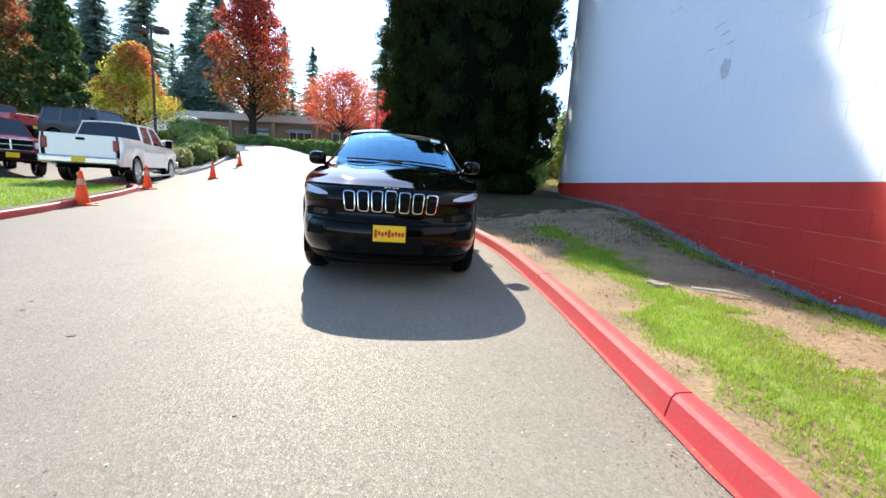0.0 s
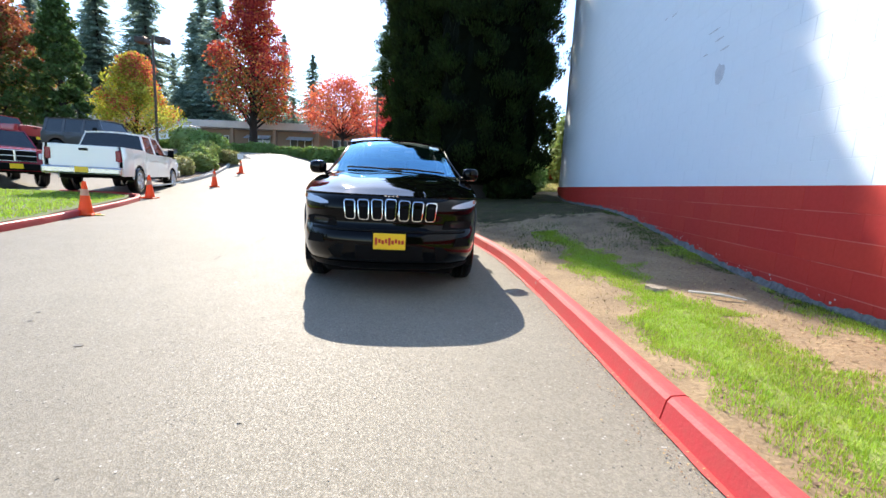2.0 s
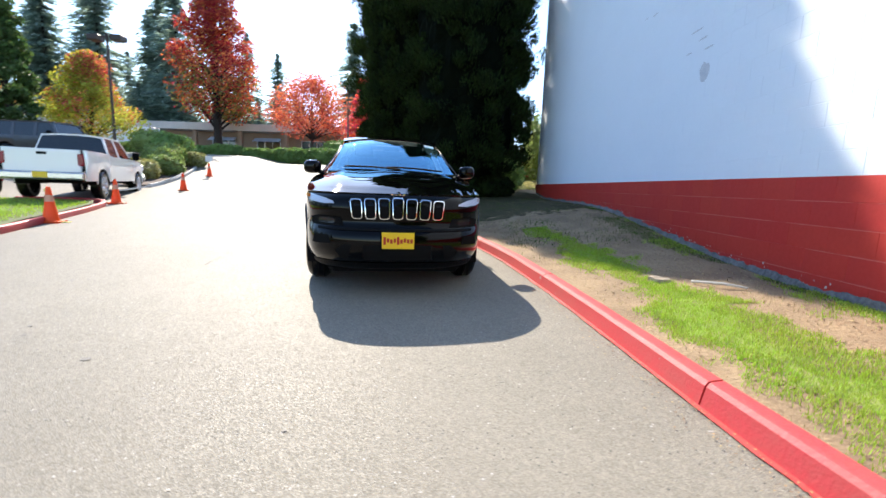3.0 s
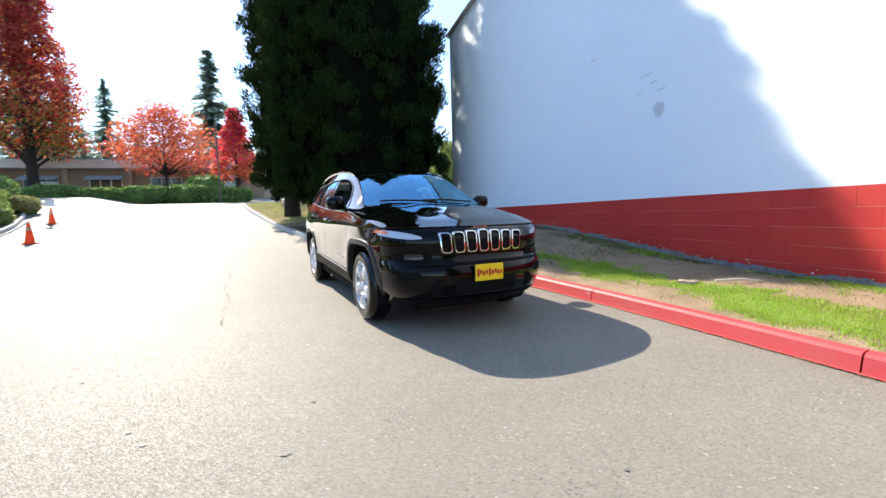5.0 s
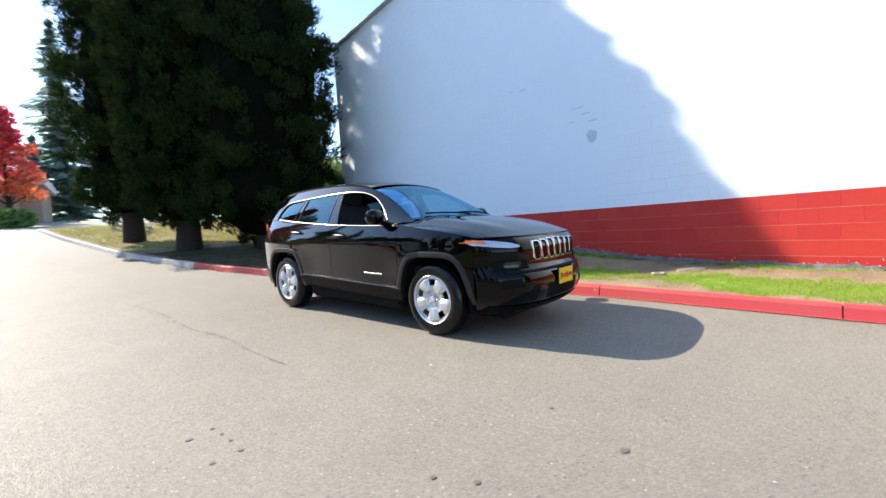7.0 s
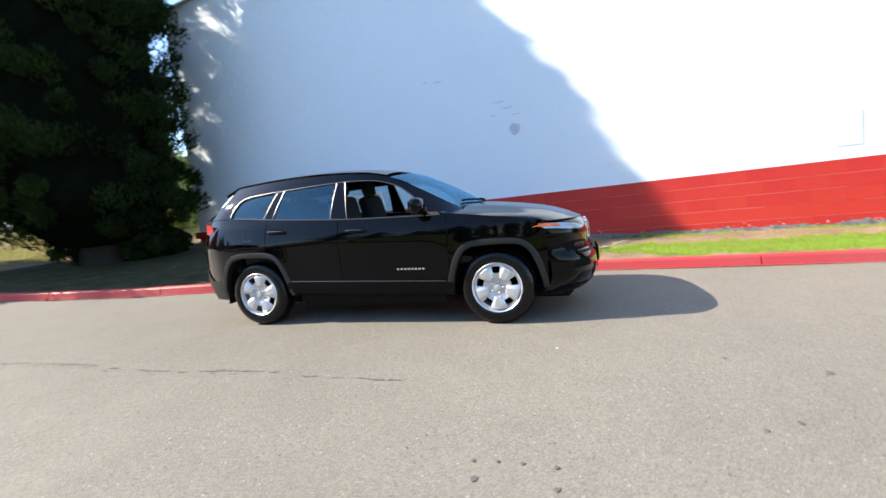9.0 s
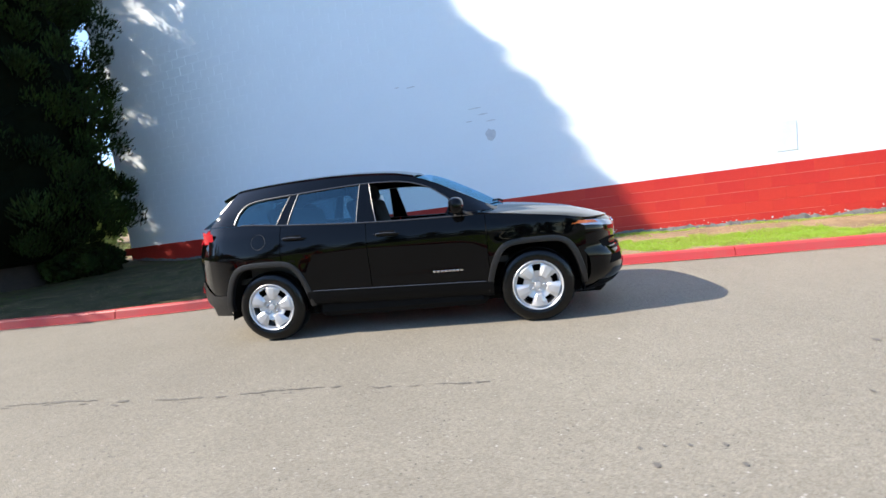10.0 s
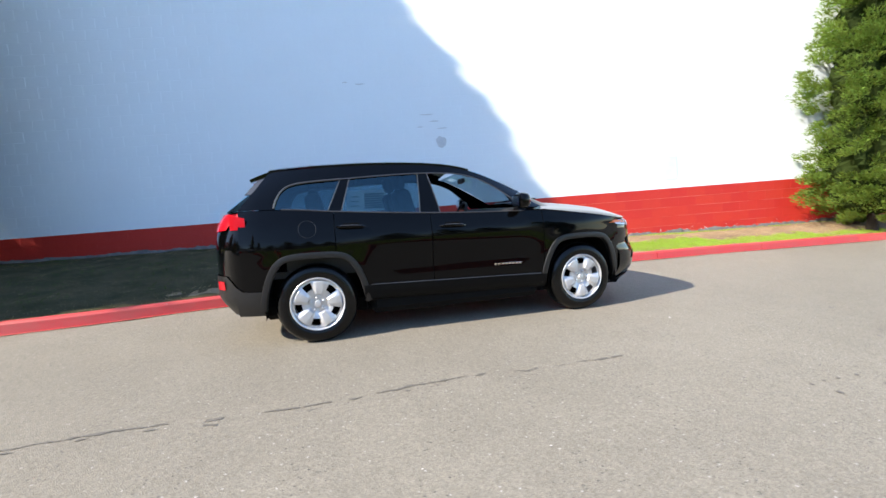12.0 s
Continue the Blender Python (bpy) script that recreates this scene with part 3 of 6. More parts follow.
def broadleaf(name, x, y, z, height, width, label, mats, seed, leaves=5000, leaf=0.16, clear=0.22, shape=1.0, lumps=26, split="", cone=False):
    """A leafy tree: trunk, limbs that fork, and clumps of loose leaves at the limb ends, in one or two colours."""
    rng = np.random.default_rng(seed)
    top = empty(name, pose(x, y, z), label, "tree")
    bm = bmesh.new()
    tr = height * 0.016 + 0.04
    tube(bm, [(0, 0, -0.3), (0.03, 0, height * 0.2), (0, 0.04, height * 0.5), (0.02, 0, height * 0.93)], [tr * 1.25, tr, tr * 0.7, tr * 0.15], 8)
    part("trunk", bm, BARK, top, smooth=True)
    centres, sizes = [], []
    for k in range(lumps):
        bm = bmesh.new()
        t = (k + 0.5) / lumps
        hz = height * (clear + 0.06 + (0.94 - clear) * t)
        prof = ((1 - t) ** 0.95 + 0.05) * min(1, t * 4 + 0.55) if cone else math.sin(math.pi * min(1, (t * 0.86 + 0.14)) ** shape) ** 0.75
        rr = width / 2 * prof * rng.uniform(0.4, 0.95)
        a = k * 2.4 + rng.uniform(-0.4, 0.4)
        e = Vector((rr * math.cos(a), rr * math.sin(a), hz))
        s = Vector((0, 0, max(height * clear * 0.85, hz - rr * 0.9)))
        tube(bm, [s, s.lerp(e, 0.5) + Vector((0, 0, 0.06 * rr)), e], [tr * 0.4 * (1 - t * 0.6), tr * 0.25 * (1 - t * 0.5), 0.012], 5)
        part("limb", bm, BARK, top, smooth=True)
        centres.append(e)
        sizes.append(width * rng.uniform(0.13, 0.2) * (1 - 0.45 * t * cone))
    per = leaves // lumps
    pts, tone = [], []
    for e, s in zip(centres, sizes):
        d = rng.normal(0, 1, (per, 3))
        d /= np.linalg.norm(d, axis=1, keepdims=True)
        d *= (rng.random((per, 1)) ** 0.5) * s * np.array([1.15, 1.15, 0.8])
        p = d + np.array(e)
        pts.append(p)
        tone.append(np.full(per, 0.5 + (0.5 * math.sin(e.x * 0.9 + e.z * 0.5 + seed) if not split else 0.36 * math.exp(-((e.x - 0.12 * width) / (0.26 * width)) ** 2) * min(1, e.z / height * 1.5) - 0.28 + 0.12 * math.sin(e.y * 2) if split == "c" else e.z / height - 0.55) + rng.normal(0, 0.12)) + rng.normal(0, 0.18, per))
    pts, tone = np.concatenate(pts), np.concatenate(tone)
    n = len(pts)
    u = rng.normal(0, 1, (n, 3))
    u /= np.linalg.norm(u, axis=1, keepdims=True)
    v = np.cross(u, rng.normal(0, 1, (n, 3)))
    v /= np.linalg.norm(v, axis=1, keepdims=True)
    s = leaf * rng.uniform(0.6, 1.3, (n, 1))
    for i, mt in enumerate(mats):
        lo, hi = -9 if i == 0 else i / len(mats), 9 if i == len(mats) - 1 else (i + 1) / len(mats)
        sel = (tone >= lo) & (tone < hi)
        quads("foliage", pts[sel], (u * s * 0.6)[sel], (v * s)[sel], mt, top, bend=0.25)
    return top


def leafmat(name, c, t=0.5):
    return material(name, c, 0.65, var=0.25, scale=0.8, fine=5, rand=0.35, island=True, trans=t)


RED_LEAF, ORANGE_LEAF, YELLOW_LEAF, GREEN_LEAF = leafmat("red_leaf", (0.52, 0.06, 0.04)), leafmat("orange_leaf", (0.72, 0.22, 0.06)), leafmat("yellow_leaf", (0.55, 0.45, 0.06)), leafmat("green_leaf", (0.08, 0.14, 0.035))
OLIVE_LEAF = leafmat("olive_leaf", (0.22, 0.2, 0.05))
RUST_LEAF = leafmat("rust_leaf", (0.40, 0.13, 0.06))
LIME_LEAF = leafmat("lime_leaf", (0.42, 0.46, 0.06))
PINK_LEAF, DARK_RED, CORAL = leafmat("pink_leaf", (0.75, 0.06, 0.10)), leafmat("dark_red_leaf", (0.40, 0.05, 0.04), 0.6), leafmat("coral_leaf", (0.75, 0.17, 0.10))
broadleaf("yellow_tree", -33.4, 38.0, rise(38) + 0.3, 8.4, 9.0, "small street tree turning yellow and orange", [LIME_LEAF, YELLOW_LEAF, CORAL], 11, 17000, 0.115, 0.2, 1.0, 40, "c", True)
broadleaf("red_tree", -31.0, 54.0, 3.9, 25.5, 11.4, "tall pyramidal tree with red and gold autumn leaves", [OLIVE_LEAF, DARK_RED, ORANGE_LEAF, DARK_RED, RED_LEAF, DARK_RED, RED_LEAF], 12, 28000, 0.18, 0.14, 0.8, 70, "z", True)
broadleaf("maple_tree", -18.7, 53.0, 3.6, 9.6, 10.2, "small wide maple with thin coral red leaves behind the hedge", [CORAL, ORANGE_LEAF, CORAL], 13, 10500, 0.13, 0.32, 0.85, 52)
broadleaf("pink_tree", -9.9, 42.6, rise(42.6) + 0.1, 8.0, 4.6, "small pointed tree with crimson and orange autumn leaves", [ORANGE_LEAF, CORAL, PINK_LEAF, PINK_LEAF], 14, 7000, 0.13, 0.2, 1.1, 40, "z", True)
broadleaf("green_tree", -33.5, 31.0, rise(31) + 0.6, 10.6, 3.6, "upright leafy dark green tree by the lot", [GREEN_LEAF], 15, 14000, 0.15, 0.06, 0.9, 44)
broadleaf("orange_tree", -38.5, 31.0, rise(31) + 0.6, 10.5, 7.0, "street tree turning from green to rust orange", [GREEN_LEAF, OLIVE_LEAF, RUST_LEAF], 16, 11000, 0.17, 0.12, 0.9, 40, "z")
rnd = random.Random(7)
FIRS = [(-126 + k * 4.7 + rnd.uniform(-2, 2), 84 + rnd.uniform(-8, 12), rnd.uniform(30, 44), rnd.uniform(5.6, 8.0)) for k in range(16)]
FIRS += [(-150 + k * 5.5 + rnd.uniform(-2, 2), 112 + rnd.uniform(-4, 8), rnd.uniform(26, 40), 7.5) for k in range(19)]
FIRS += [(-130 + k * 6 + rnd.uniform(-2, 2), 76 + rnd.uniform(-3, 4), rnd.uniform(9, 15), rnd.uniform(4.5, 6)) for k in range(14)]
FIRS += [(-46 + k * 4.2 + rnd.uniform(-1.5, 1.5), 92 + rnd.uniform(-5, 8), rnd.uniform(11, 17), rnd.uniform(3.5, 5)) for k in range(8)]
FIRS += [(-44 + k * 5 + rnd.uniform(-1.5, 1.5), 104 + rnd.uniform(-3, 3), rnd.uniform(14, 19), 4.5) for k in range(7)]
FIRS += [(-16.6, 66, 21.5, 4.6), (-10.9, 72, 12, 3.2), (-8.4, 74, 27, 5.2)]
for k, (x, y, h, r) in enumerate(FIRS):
    fir(x, y, 3.5, h, r, "far tall fir beyond the shops, haze put into its colour", 30 + k, half=1.0 if y > 100 else 0.75 if h > 21 else 0.55, reach=12 if y > 100 else 20, per_tier=12 if y > 100 else 15)

for k in range(13):
    x, y, h = -46 + 5 * math.sin(k * 2.3), -34 + k * 4.6, 17 + 4 * math.sin(k * 1.7)
    fir(x, y, land(x, y), h, 4.2, "tall fir in the woods across the lawn", 130 + k, reach=10, per_tier=11, step=1.1, half=1.1)

# ---------------------------------------------------------------- hedge, shrubs, street
HEDGE = leafmat("hedge_leaf", (0.19, 0.29, 0.07), 0.4)
SHRUB = leafmat("shrub_leaf", (0.26, 0.33, 0.09), 0.4)
PALE_SHRUB = leafmat("pale_shrub_leaf", (0.36, 0.34, 0.12), 0.3)


def bush(name, x, y, z, sx, sy, sz, label, mat, seed, n=2500, leaf=0.09, kind="", cat="shrub", turn=0.0):
    """A mound of leaves over a darker inner mass."""
    rng = np.random.default_rng(seed)
    top = empty(name, pose(x, y, z, 0, 0, turn), label, cat, kind=kind)
    bm = bmesh.new()
    bmesh.ops.create_icosphere(bm, subdivisions=3, radius=1)
    for v in bm.verts:
        q = v.co * (0.82 + 0.16 * noise.noise(v.co * 2.3 + Vector((seed, 0, 0))))
        q = Vector((math.copysign(abs(q.x) ** 0.7, q.x), math.copysign(abs(q.y) ** 0.7, q.y), math.copysign(abs(q.z) ** 0.8, q.z)))
        v.co = Vector((q.x * sx / 2, q.y * sy / 2, sz / 2 + q.z * sz / 2))
    part("inner_foliage", bm, mat, top)
    d = rng.normal(0, 1, (n, 3))
    d /= np.linalg.norm(d, axis=1, keepdims=True)
    q = np.sign(d) * np.abs(d) ** np.array([0.7, 0.7, 0.8]) * (0.86 + 0.16 * rng.random((n, 1)) + 0.07 * np.sin(d[:, :1] * 7 + seed) * np.sin(d[:, 1:2] * 9))
    c = q * np.array([sx / 2, sy / 2, sz / 2]) + np.array([0, 0, sz / 2])
    u = rng.normal(0, 1, (n, 3))
    u /= np.linalg.norm(u, axis=1, keepdims=True)
    v = np.cross(u, rng.normal(0, 1, (n, 3)))
    v /= np.linalg.norm(v, axis=1, keepdims=True)
    s = leaf * rng.uniform(0.6, 1.4, (n, 1))
    quads("foliage", c, u * s * 0.6, v * s, mat, top, bend=0.2)
    return top


for k in range(15):
    x = -53 + k * 3.05
    bush("hedge", x, 40.5 + 0.3 * math.sin(k), rise(40.5) - 0.1, 3.7, 2.4, 1.5 + 0.15 * math.sin(k * 2.1), "clipped low green laurel hedge along the street", HEDGE, 60 + k, 2600, 0.13, cat="hedge")
bush("shrub", -12.4, 42.0, rise(42) + 0.2, 2.9, 2.4, 2.1, "rounded green shrub above the hedge", HEDGE, 80, 1500, 0.12)
for k, (x, y, sx, sz, mt) in enumerate([(-15.8, 19.6, 2.0, 1.1, PALE_SHRUB), (-16.6, 22.8, 1.9, 1.4, SHRUB), (-15.9, 21.8, 1.8, 1.1, SHRUB), (-17.4, 24.2, 2.0, 1.4, SHRUB), (-18.4, 26.4, 2.2, 1.6, HEDGE), (-16.9, 25.6, 1.8, 0.9, PALE_SHRUB), (-20.4, 27.6, 2.4, 1.6, SHRUB), (-31, 23, 3.2, 1.5, HEDGE), (-34, 23.4, 3.2, 1.7, HEDGE), (-37, 23, 3.2, 1.6, SHRUB)]):
    bush("shrub", x, y, land(x, y) - 0.05, sx, sx * 0.9, sz, "loose garden shrub on the planted island", mt, 90 + k, 1500, 0.08)
bush("shrub", 0.9, 18.6, rise(18.6) + 0.2, 2.4, 2.0, 1.4, "dark low shrub at the foot of the cedars", HEDGE, 120, 1500, 0.09)
bush("shrub", 0.3, 15.4, rise(15.4) + 0.25, 1.8, 1.5, 0.8, "dark low shrub at the foot of the cedars", CEDAR, 121, 1500, 0.09)
bush("shrub", 4.5, 22, rise(22) + 0.2, 4, 3, 3.6, "sunlit green shrub behind the corner of the wall", SHRUB, 122, 3000, 0.12)
bush("shrub", 2.6, 24, rise(24) + 0.2, 2.2, 2, 1.3, "low bush with coral red leaves", CORAL, 123, 1500, 0.1)

# low row of shops across the street
STUCCO = material("tan_stucco", (0.31, 0.21, 0.14), 0.85, var=0.3, scale=0.6, fine=8)
FASCIA = material("pale_fascia", (0.56, 0.51, 0.45), 0.7, var=0.3, scale=0.5, fine=5)
SHOP_GLASS = material("shop_glass", (0.03, 0.04, 0.045), 0.08, spec=0.8)
AWNING = material("pale_awning", (0.45, 0.55, 0.68), 0.6, var=0.15)
FRAME_WHITE = material("white_frame", (0.7, 0.7, 0.68), 0.5, var=0.1)


def shop_row(x0, x1, y, z, turn=0.0):
    top = empty("shop_building", pose(x0, y, z, 0, 0, turn), "long low tan shop building with flat roof and dark windows", "building")
    L = x1 - x0
    bm = bmesh.new()
    box(bm, (L / 2, 5, 1.9), (L, 10, 3.8))
    part("wall", bm, STUCCO, top)
    bm = bmesh.new()
    box(bm, (L / 2, 4.3, 4.25), (L + 1, 12.2, 0.95), 0.04)
    part("roof", bm, FASCIA, top, "flat roof with a deep pale fascia")
    k = 0
    x = 1.5
    while x < L - 4:
        bm = bmesh.new()
        box(bm, (x + 1.6, -0.03, 1.6), (3.2, 0.06, 2.6), 0.01)
        w = part("window", bm, SHOP_GLASS, top)
        bm = bmesh.new()
        for dx in (0, 1.06, 2.13, 3.2):
            box(bm, (x + dx, -0.08, 1.6), (0.08, 0.05, 2.6))
        box(bm, (x + 1.6, -0.08, 2.86), (3.28, 0.05, 0.08))
        part("frame", bm, FRAME_WHITE, w)
        if k % 3:
            bm = bmesh.new()
            grid(bm, lambda u, v: (x - 0.2 + u * 3.6, -0.1 - v * 1.0, 3.1 - v * 0.5), [0, 1], [0, 1])
            thick(bm, 0.05)
            part("awning", bm, AWNING, top)
        bm = bmesh.new()
        box(bm, (x + 4.6, -1.4, 1.9), (0.45, 0.45, 3.8), 0.02)
        part("column", bm, STUCCO, top)
        x += 6.2
        k += 1
    return top


shop_row(-98, -9.6, 59, 3.75, 0)

# white box trailer and lamp post
VAN_WHITE = material("trailer_white", (0.72, 0.74, 0.76), 0.35, var=0.1, coat=0.3)
RUBBER = material("tyre_rubber", (0.002, 0.002, 0.0022), 0.22, var=0.3, scale=20, fine=120, bump=0.08, bscale=200, spec=0.3)
STEEL_DARK = material("dark_bronze_steel", (0.07, 0.05, 0.04), 0.5, metal=0.4, var=0.2)
trailer = empty("box_trailer", pose(-41.0, 52.0, 3.7, 0, 0, 4), "white box trailer parked beyond the street", "trailer")
bm = bmesh.new()
box(bm, (0, 0, 2.0), (6.4, 2.4, 2.6), 0.08, seg=2)
part("body", bm, VAN_WHITE, trailer)
for dx in (-0.5, 0.5):
    bm = bmesh.new()
    lathe(bm, [(0.02, -1.25), (0.38, -1.25), (0.4, -1.1), (0.38, -1.02), (0.02, -1.0)], 20, "y", (dx, 0, 0.4))
    part("wheel", bm, RUBBER, trailer)
lamp = empty("parking_lot_lamp", pose(-29.8, 36.0, rise(36) + 0.3), "tall dark bronze lamp post with two shoebox heads", "street lamp")
bm = bmesh.new()
tube(bm, [(0, 0, -0.2), (0, 0, 9.8)], [0.12, 0.09], 10)
part("pole", bm, STEEL_DARK, lamp, smooth=True)
bm = bmesh.new()
tube(bm, [(-0.8, 0, 9.55), (0.8, 0, 9.55)], [0.05, 0.05], 8)
part("arm", bm, STEEL_DARK, lamp)
for s in (-1, 1):
    bm = bmesh.new()
    box(bm, (s * 0.95, 0, 9.4), (0.95, 0.8, 0.45), 0.04)
    part("lamp_head", bm, STEEL_DARK, lamp)
bm = bmesh.new()
POLE_WOOD = material("utility_pole_wood", (0.12, 0.095, 0.075), 0.9, var=0.4)
tube(bm, [(0, 0, -0.3), (0, 0, 7)], [0.075, 0.06], 10)
up = empty("utility_post", pose(-10.6, 38.7, rise(38.7)), "plain weathered wooden post by the hedge", "post")
part("pole", bm, POLE_WOOD, up, smooth=True)

# island and left lawn with their kerbs
left = [(-7.0, 3.5), (-7.75, 5.6), (-8.15, 6.7), (-8.75, 8.0), (-9.6, 9.8), (-10.4, 11.3), (-11.0, 12.0), (-11.9, 12.3), (-13.5, 12.0)]
kerb_run("kerb_lawn", [(-4.2, -8), (-5.9, 0)] + left, KERB_RED, "faded red kerb round the lawn strip", height=0.12, gap=-0.001)


def sheet(name, outline, mat, label, lift=0.1, cat="lawn", n=26):
    """A patch of planted ground inside an outline, slightly domed, with a skirt into the earth."""
    bm = bmesh.new()
    f = bm.faces.new([bm.verts.new((x, y, 0)) for x, y in outline])
    bmesh.ops.triangulate(bm, faces=[f])
    bmesh.ops.subdivide_edges(bm, edges=bm.edges, cuts=5, use_grid_fill=True)
    for v in bm.verts:
        v.co.z = land(v.co.x, v.co.y) + lift + 0.02 * noise.noise(v.co * 1.5)
    return tagged(finish(name, bm, mat, smooth=True), label, cat, kind="structure")


sheet("lawn", [(-4.3, -8), (-6.0, 0), (-7.1, 3.5), (-7.85, 5.6), (-8.25, 6.7), (-8.85, 8.0), (-9.7, 9.8), (-10.5, 11.2), (-11.1, 11.9), (-13.4, 11.9), (-20, 9.5), (-26, 4), (-24, -8)], LAWN, "mown green lawn strip beside the drive")
isl = [(-13.4, 17.4), (-13.7, 18.6), (-14.6, 21.4), (-15.6, 23.8), (-16.4, 25.5), (-17.6, 27.2), (-19.5, 28.3), (-22, 28.6)]
kerb_run("kerb_island", isl[::-1], KERB_GREY, "grey concrete kerb round the planted island", height=0.14)
MULCH = material("bark_mulch", (0.12, 0.075, 0.05), 0.95, var=0.6, scale=3, fine=40, bump=0.9, bscale=40)
sheet("planting_bed", isl + [(-21.6, 27.2), (-18.9, 24.6), (-16.4, 20.6), (-14.7, 17.2)], MULCH, "brown mulched planting bed with shrubs", 0.1, "planting bed")

# ---------------------------------------------------------------- traffic cones
CONE = material("cone_orange", (0.9, 0.15, 0.025), 0.5, var=0.3, scale=5, fine=40, tint=(0.7, 0.12, 0.03), trans=0.4)
CONE_BAND = material("cone_band", (0.75, 0.5, 0.33), 0.5, var=0.3, trans=0.3)
YELLOW = material("yellow_tape", (0.75, 0.65, 0.15), 0.5, var=0.2)


def traffic_cone(x, y, h, label, turn=0):
    c = empty("traffic_cone", pose(x, y, land(x, y), 0, 0, turn), label, "traffic cone", "cones along the drive")
    bm = bmesh.new()
    box(bm, (0, 0, 0.02), (0.36, 0.36, 0.04), 0.012, seg=2)
    part("base", bm, CONE, c)
    bm = bmesh.new()
    lathe(bm, [(0.135, 0.035), (0.125, 0.06), (0.035, h - 0.02), (0.028, h), (0.018, h), (0.02, h - 0.05)], 24, "z")
    part("body", bm, CONE, c, smooth=True)
    bm = bmesh.new()
    lathe(bm, [(0.129 - 0.094 * t, 0.045 + (h - 0.045) * t) for t in (0.56, 0.76)], 24, "z")
    part("band", bm, CONE_BAND, c, "pale reflective band", smooth=True)
    return c


c1 = traffic_cone(-8.55, 8.0, 0.68, "orange traffic cone with yellow tape at the lawn kerb", 20)
bm = bmesh.new()
box(bm, (0.1, 0.02, 0.33), (0.05, 0.012, 0.62), 0.003, pose(0, 0, 0, 0, -14, 0))
box(bm, (0.16, -0.03, 0.015), (0.3, 0.1, 0.012), 0.003)
part("tape", bm, YELLOW, c1, "torn yellow tape")
traffic_cone(-10.6, 12.1, 0.7, "orange traffic cone where the lawn kerb ends", 5)
traffic_cone(-11.6, 16.7, 0.7, "orange traffic cone on the rising drive", 40)
c4 = traffic_cone(-13.8, 22.3, 0.7, "orange traffic cone carrying a small white sign", 12)
bm = bmesh.new()
box(bm, (0, -0.03, 0.9), (0.3, 0.012, 0.3), 0.02)
part("sign", bm, FRAME_WHITE, c4, "blank white sign board")
bm = bmesh.new()
tube(bm, [(0, -0.02, 0.65), (0, -0.02, 0.8)], [0.012, 0.012], 6)
part("sign_stem", bm, STEEL_DARK, c4)

bm = bmesh.new()
P0, P1 = Vector((-10.55, 12.1, land(-10.6, 12.1) + 0.36)), Vector((-11.6, 16.7, land(-11.6, 16.7) + 0.66))
grid(bm, lambda t, v: P0.lerp(P1, t) + Vector((0, 0, v * 0.05 - 0.5 * t * (1 - t))), span(0, 1, 18), [0, 1])
thick(bm, 0.003)
tagged(finish("barrier_tape", bm, FRAME_WHITE), "white barrier tape slung between two traffic cones", "tape")

# ---------------------------------------------------------------- things on the soil bank
WOOD = material("grey_cut_wood", (0.33, 0.27, 0.2), 0.9, var=0.5, scale=9, fine=60, bump=0.6)
st = empty("tree_stump", pose(1.1, 4.16, bank(1.1, 4.16) - 0.045), "small low weathered tree stump in the grass", "stump")
bm = bmesh.new()
lathe(bm, [(0.14, 0), (0.105, 0.035), (0.095, 0.075), (0.06, 0.085), (0.005, 0.08)], 14, "z")
for v in bm.verts:
    v.co.x += 0.03 * noise.noise(v.co * 14)
    v.co.y += 0.03 * noise.noise(v.co * 14 + Vector((4, 0, 0)))
    v.co.z += 0.022 * noise.noise(v.co * 16 + Vector((9, 0, 0)))
part("wood", bm, WOOD, st)
bm = bmesh.new()
tube(bm, [(1.3, 4.0, bank(1.3, 4.0) + 0.025), (1.5, 3.86, bank(1.5, 3.86) + 0.04), (1.66, 3.78, bank(1.66, 3.78) + 0.02)], [0.012, 0.014, 0.008], 6)
tagged(finish("stick", bm, material("bleached_wood", (0.62, 0.57, 0.48), 0.9, var=0.3, scale=12, fine=60)), "pale broken stick lying on the soil", "stick")
SLATE = material("pale_slat", (0.5, 0.5, 0.5), 0.6, var=0.3, scale=5, fine=40)
rack = empty("slatted_rack", pose(-4.1, 23.4, rise(23.4) + 0.14, 0, 24, 20), "pale slatted rack leaning behind the cedars", "rack")
for k in range(4):
    part("slat", box(bmesh.new(), (0, 0, 0.12 + k * 0.17), (1.5, 0.03, 0.09), 0.008), SLATE, rack)
for dx in (-0.6, 0.6):
    part("upright", box(bmesh.new(), (dx, 0.03, 0.36), (0.07, 0.03, 0.78), 0.008), SLATE, rack)

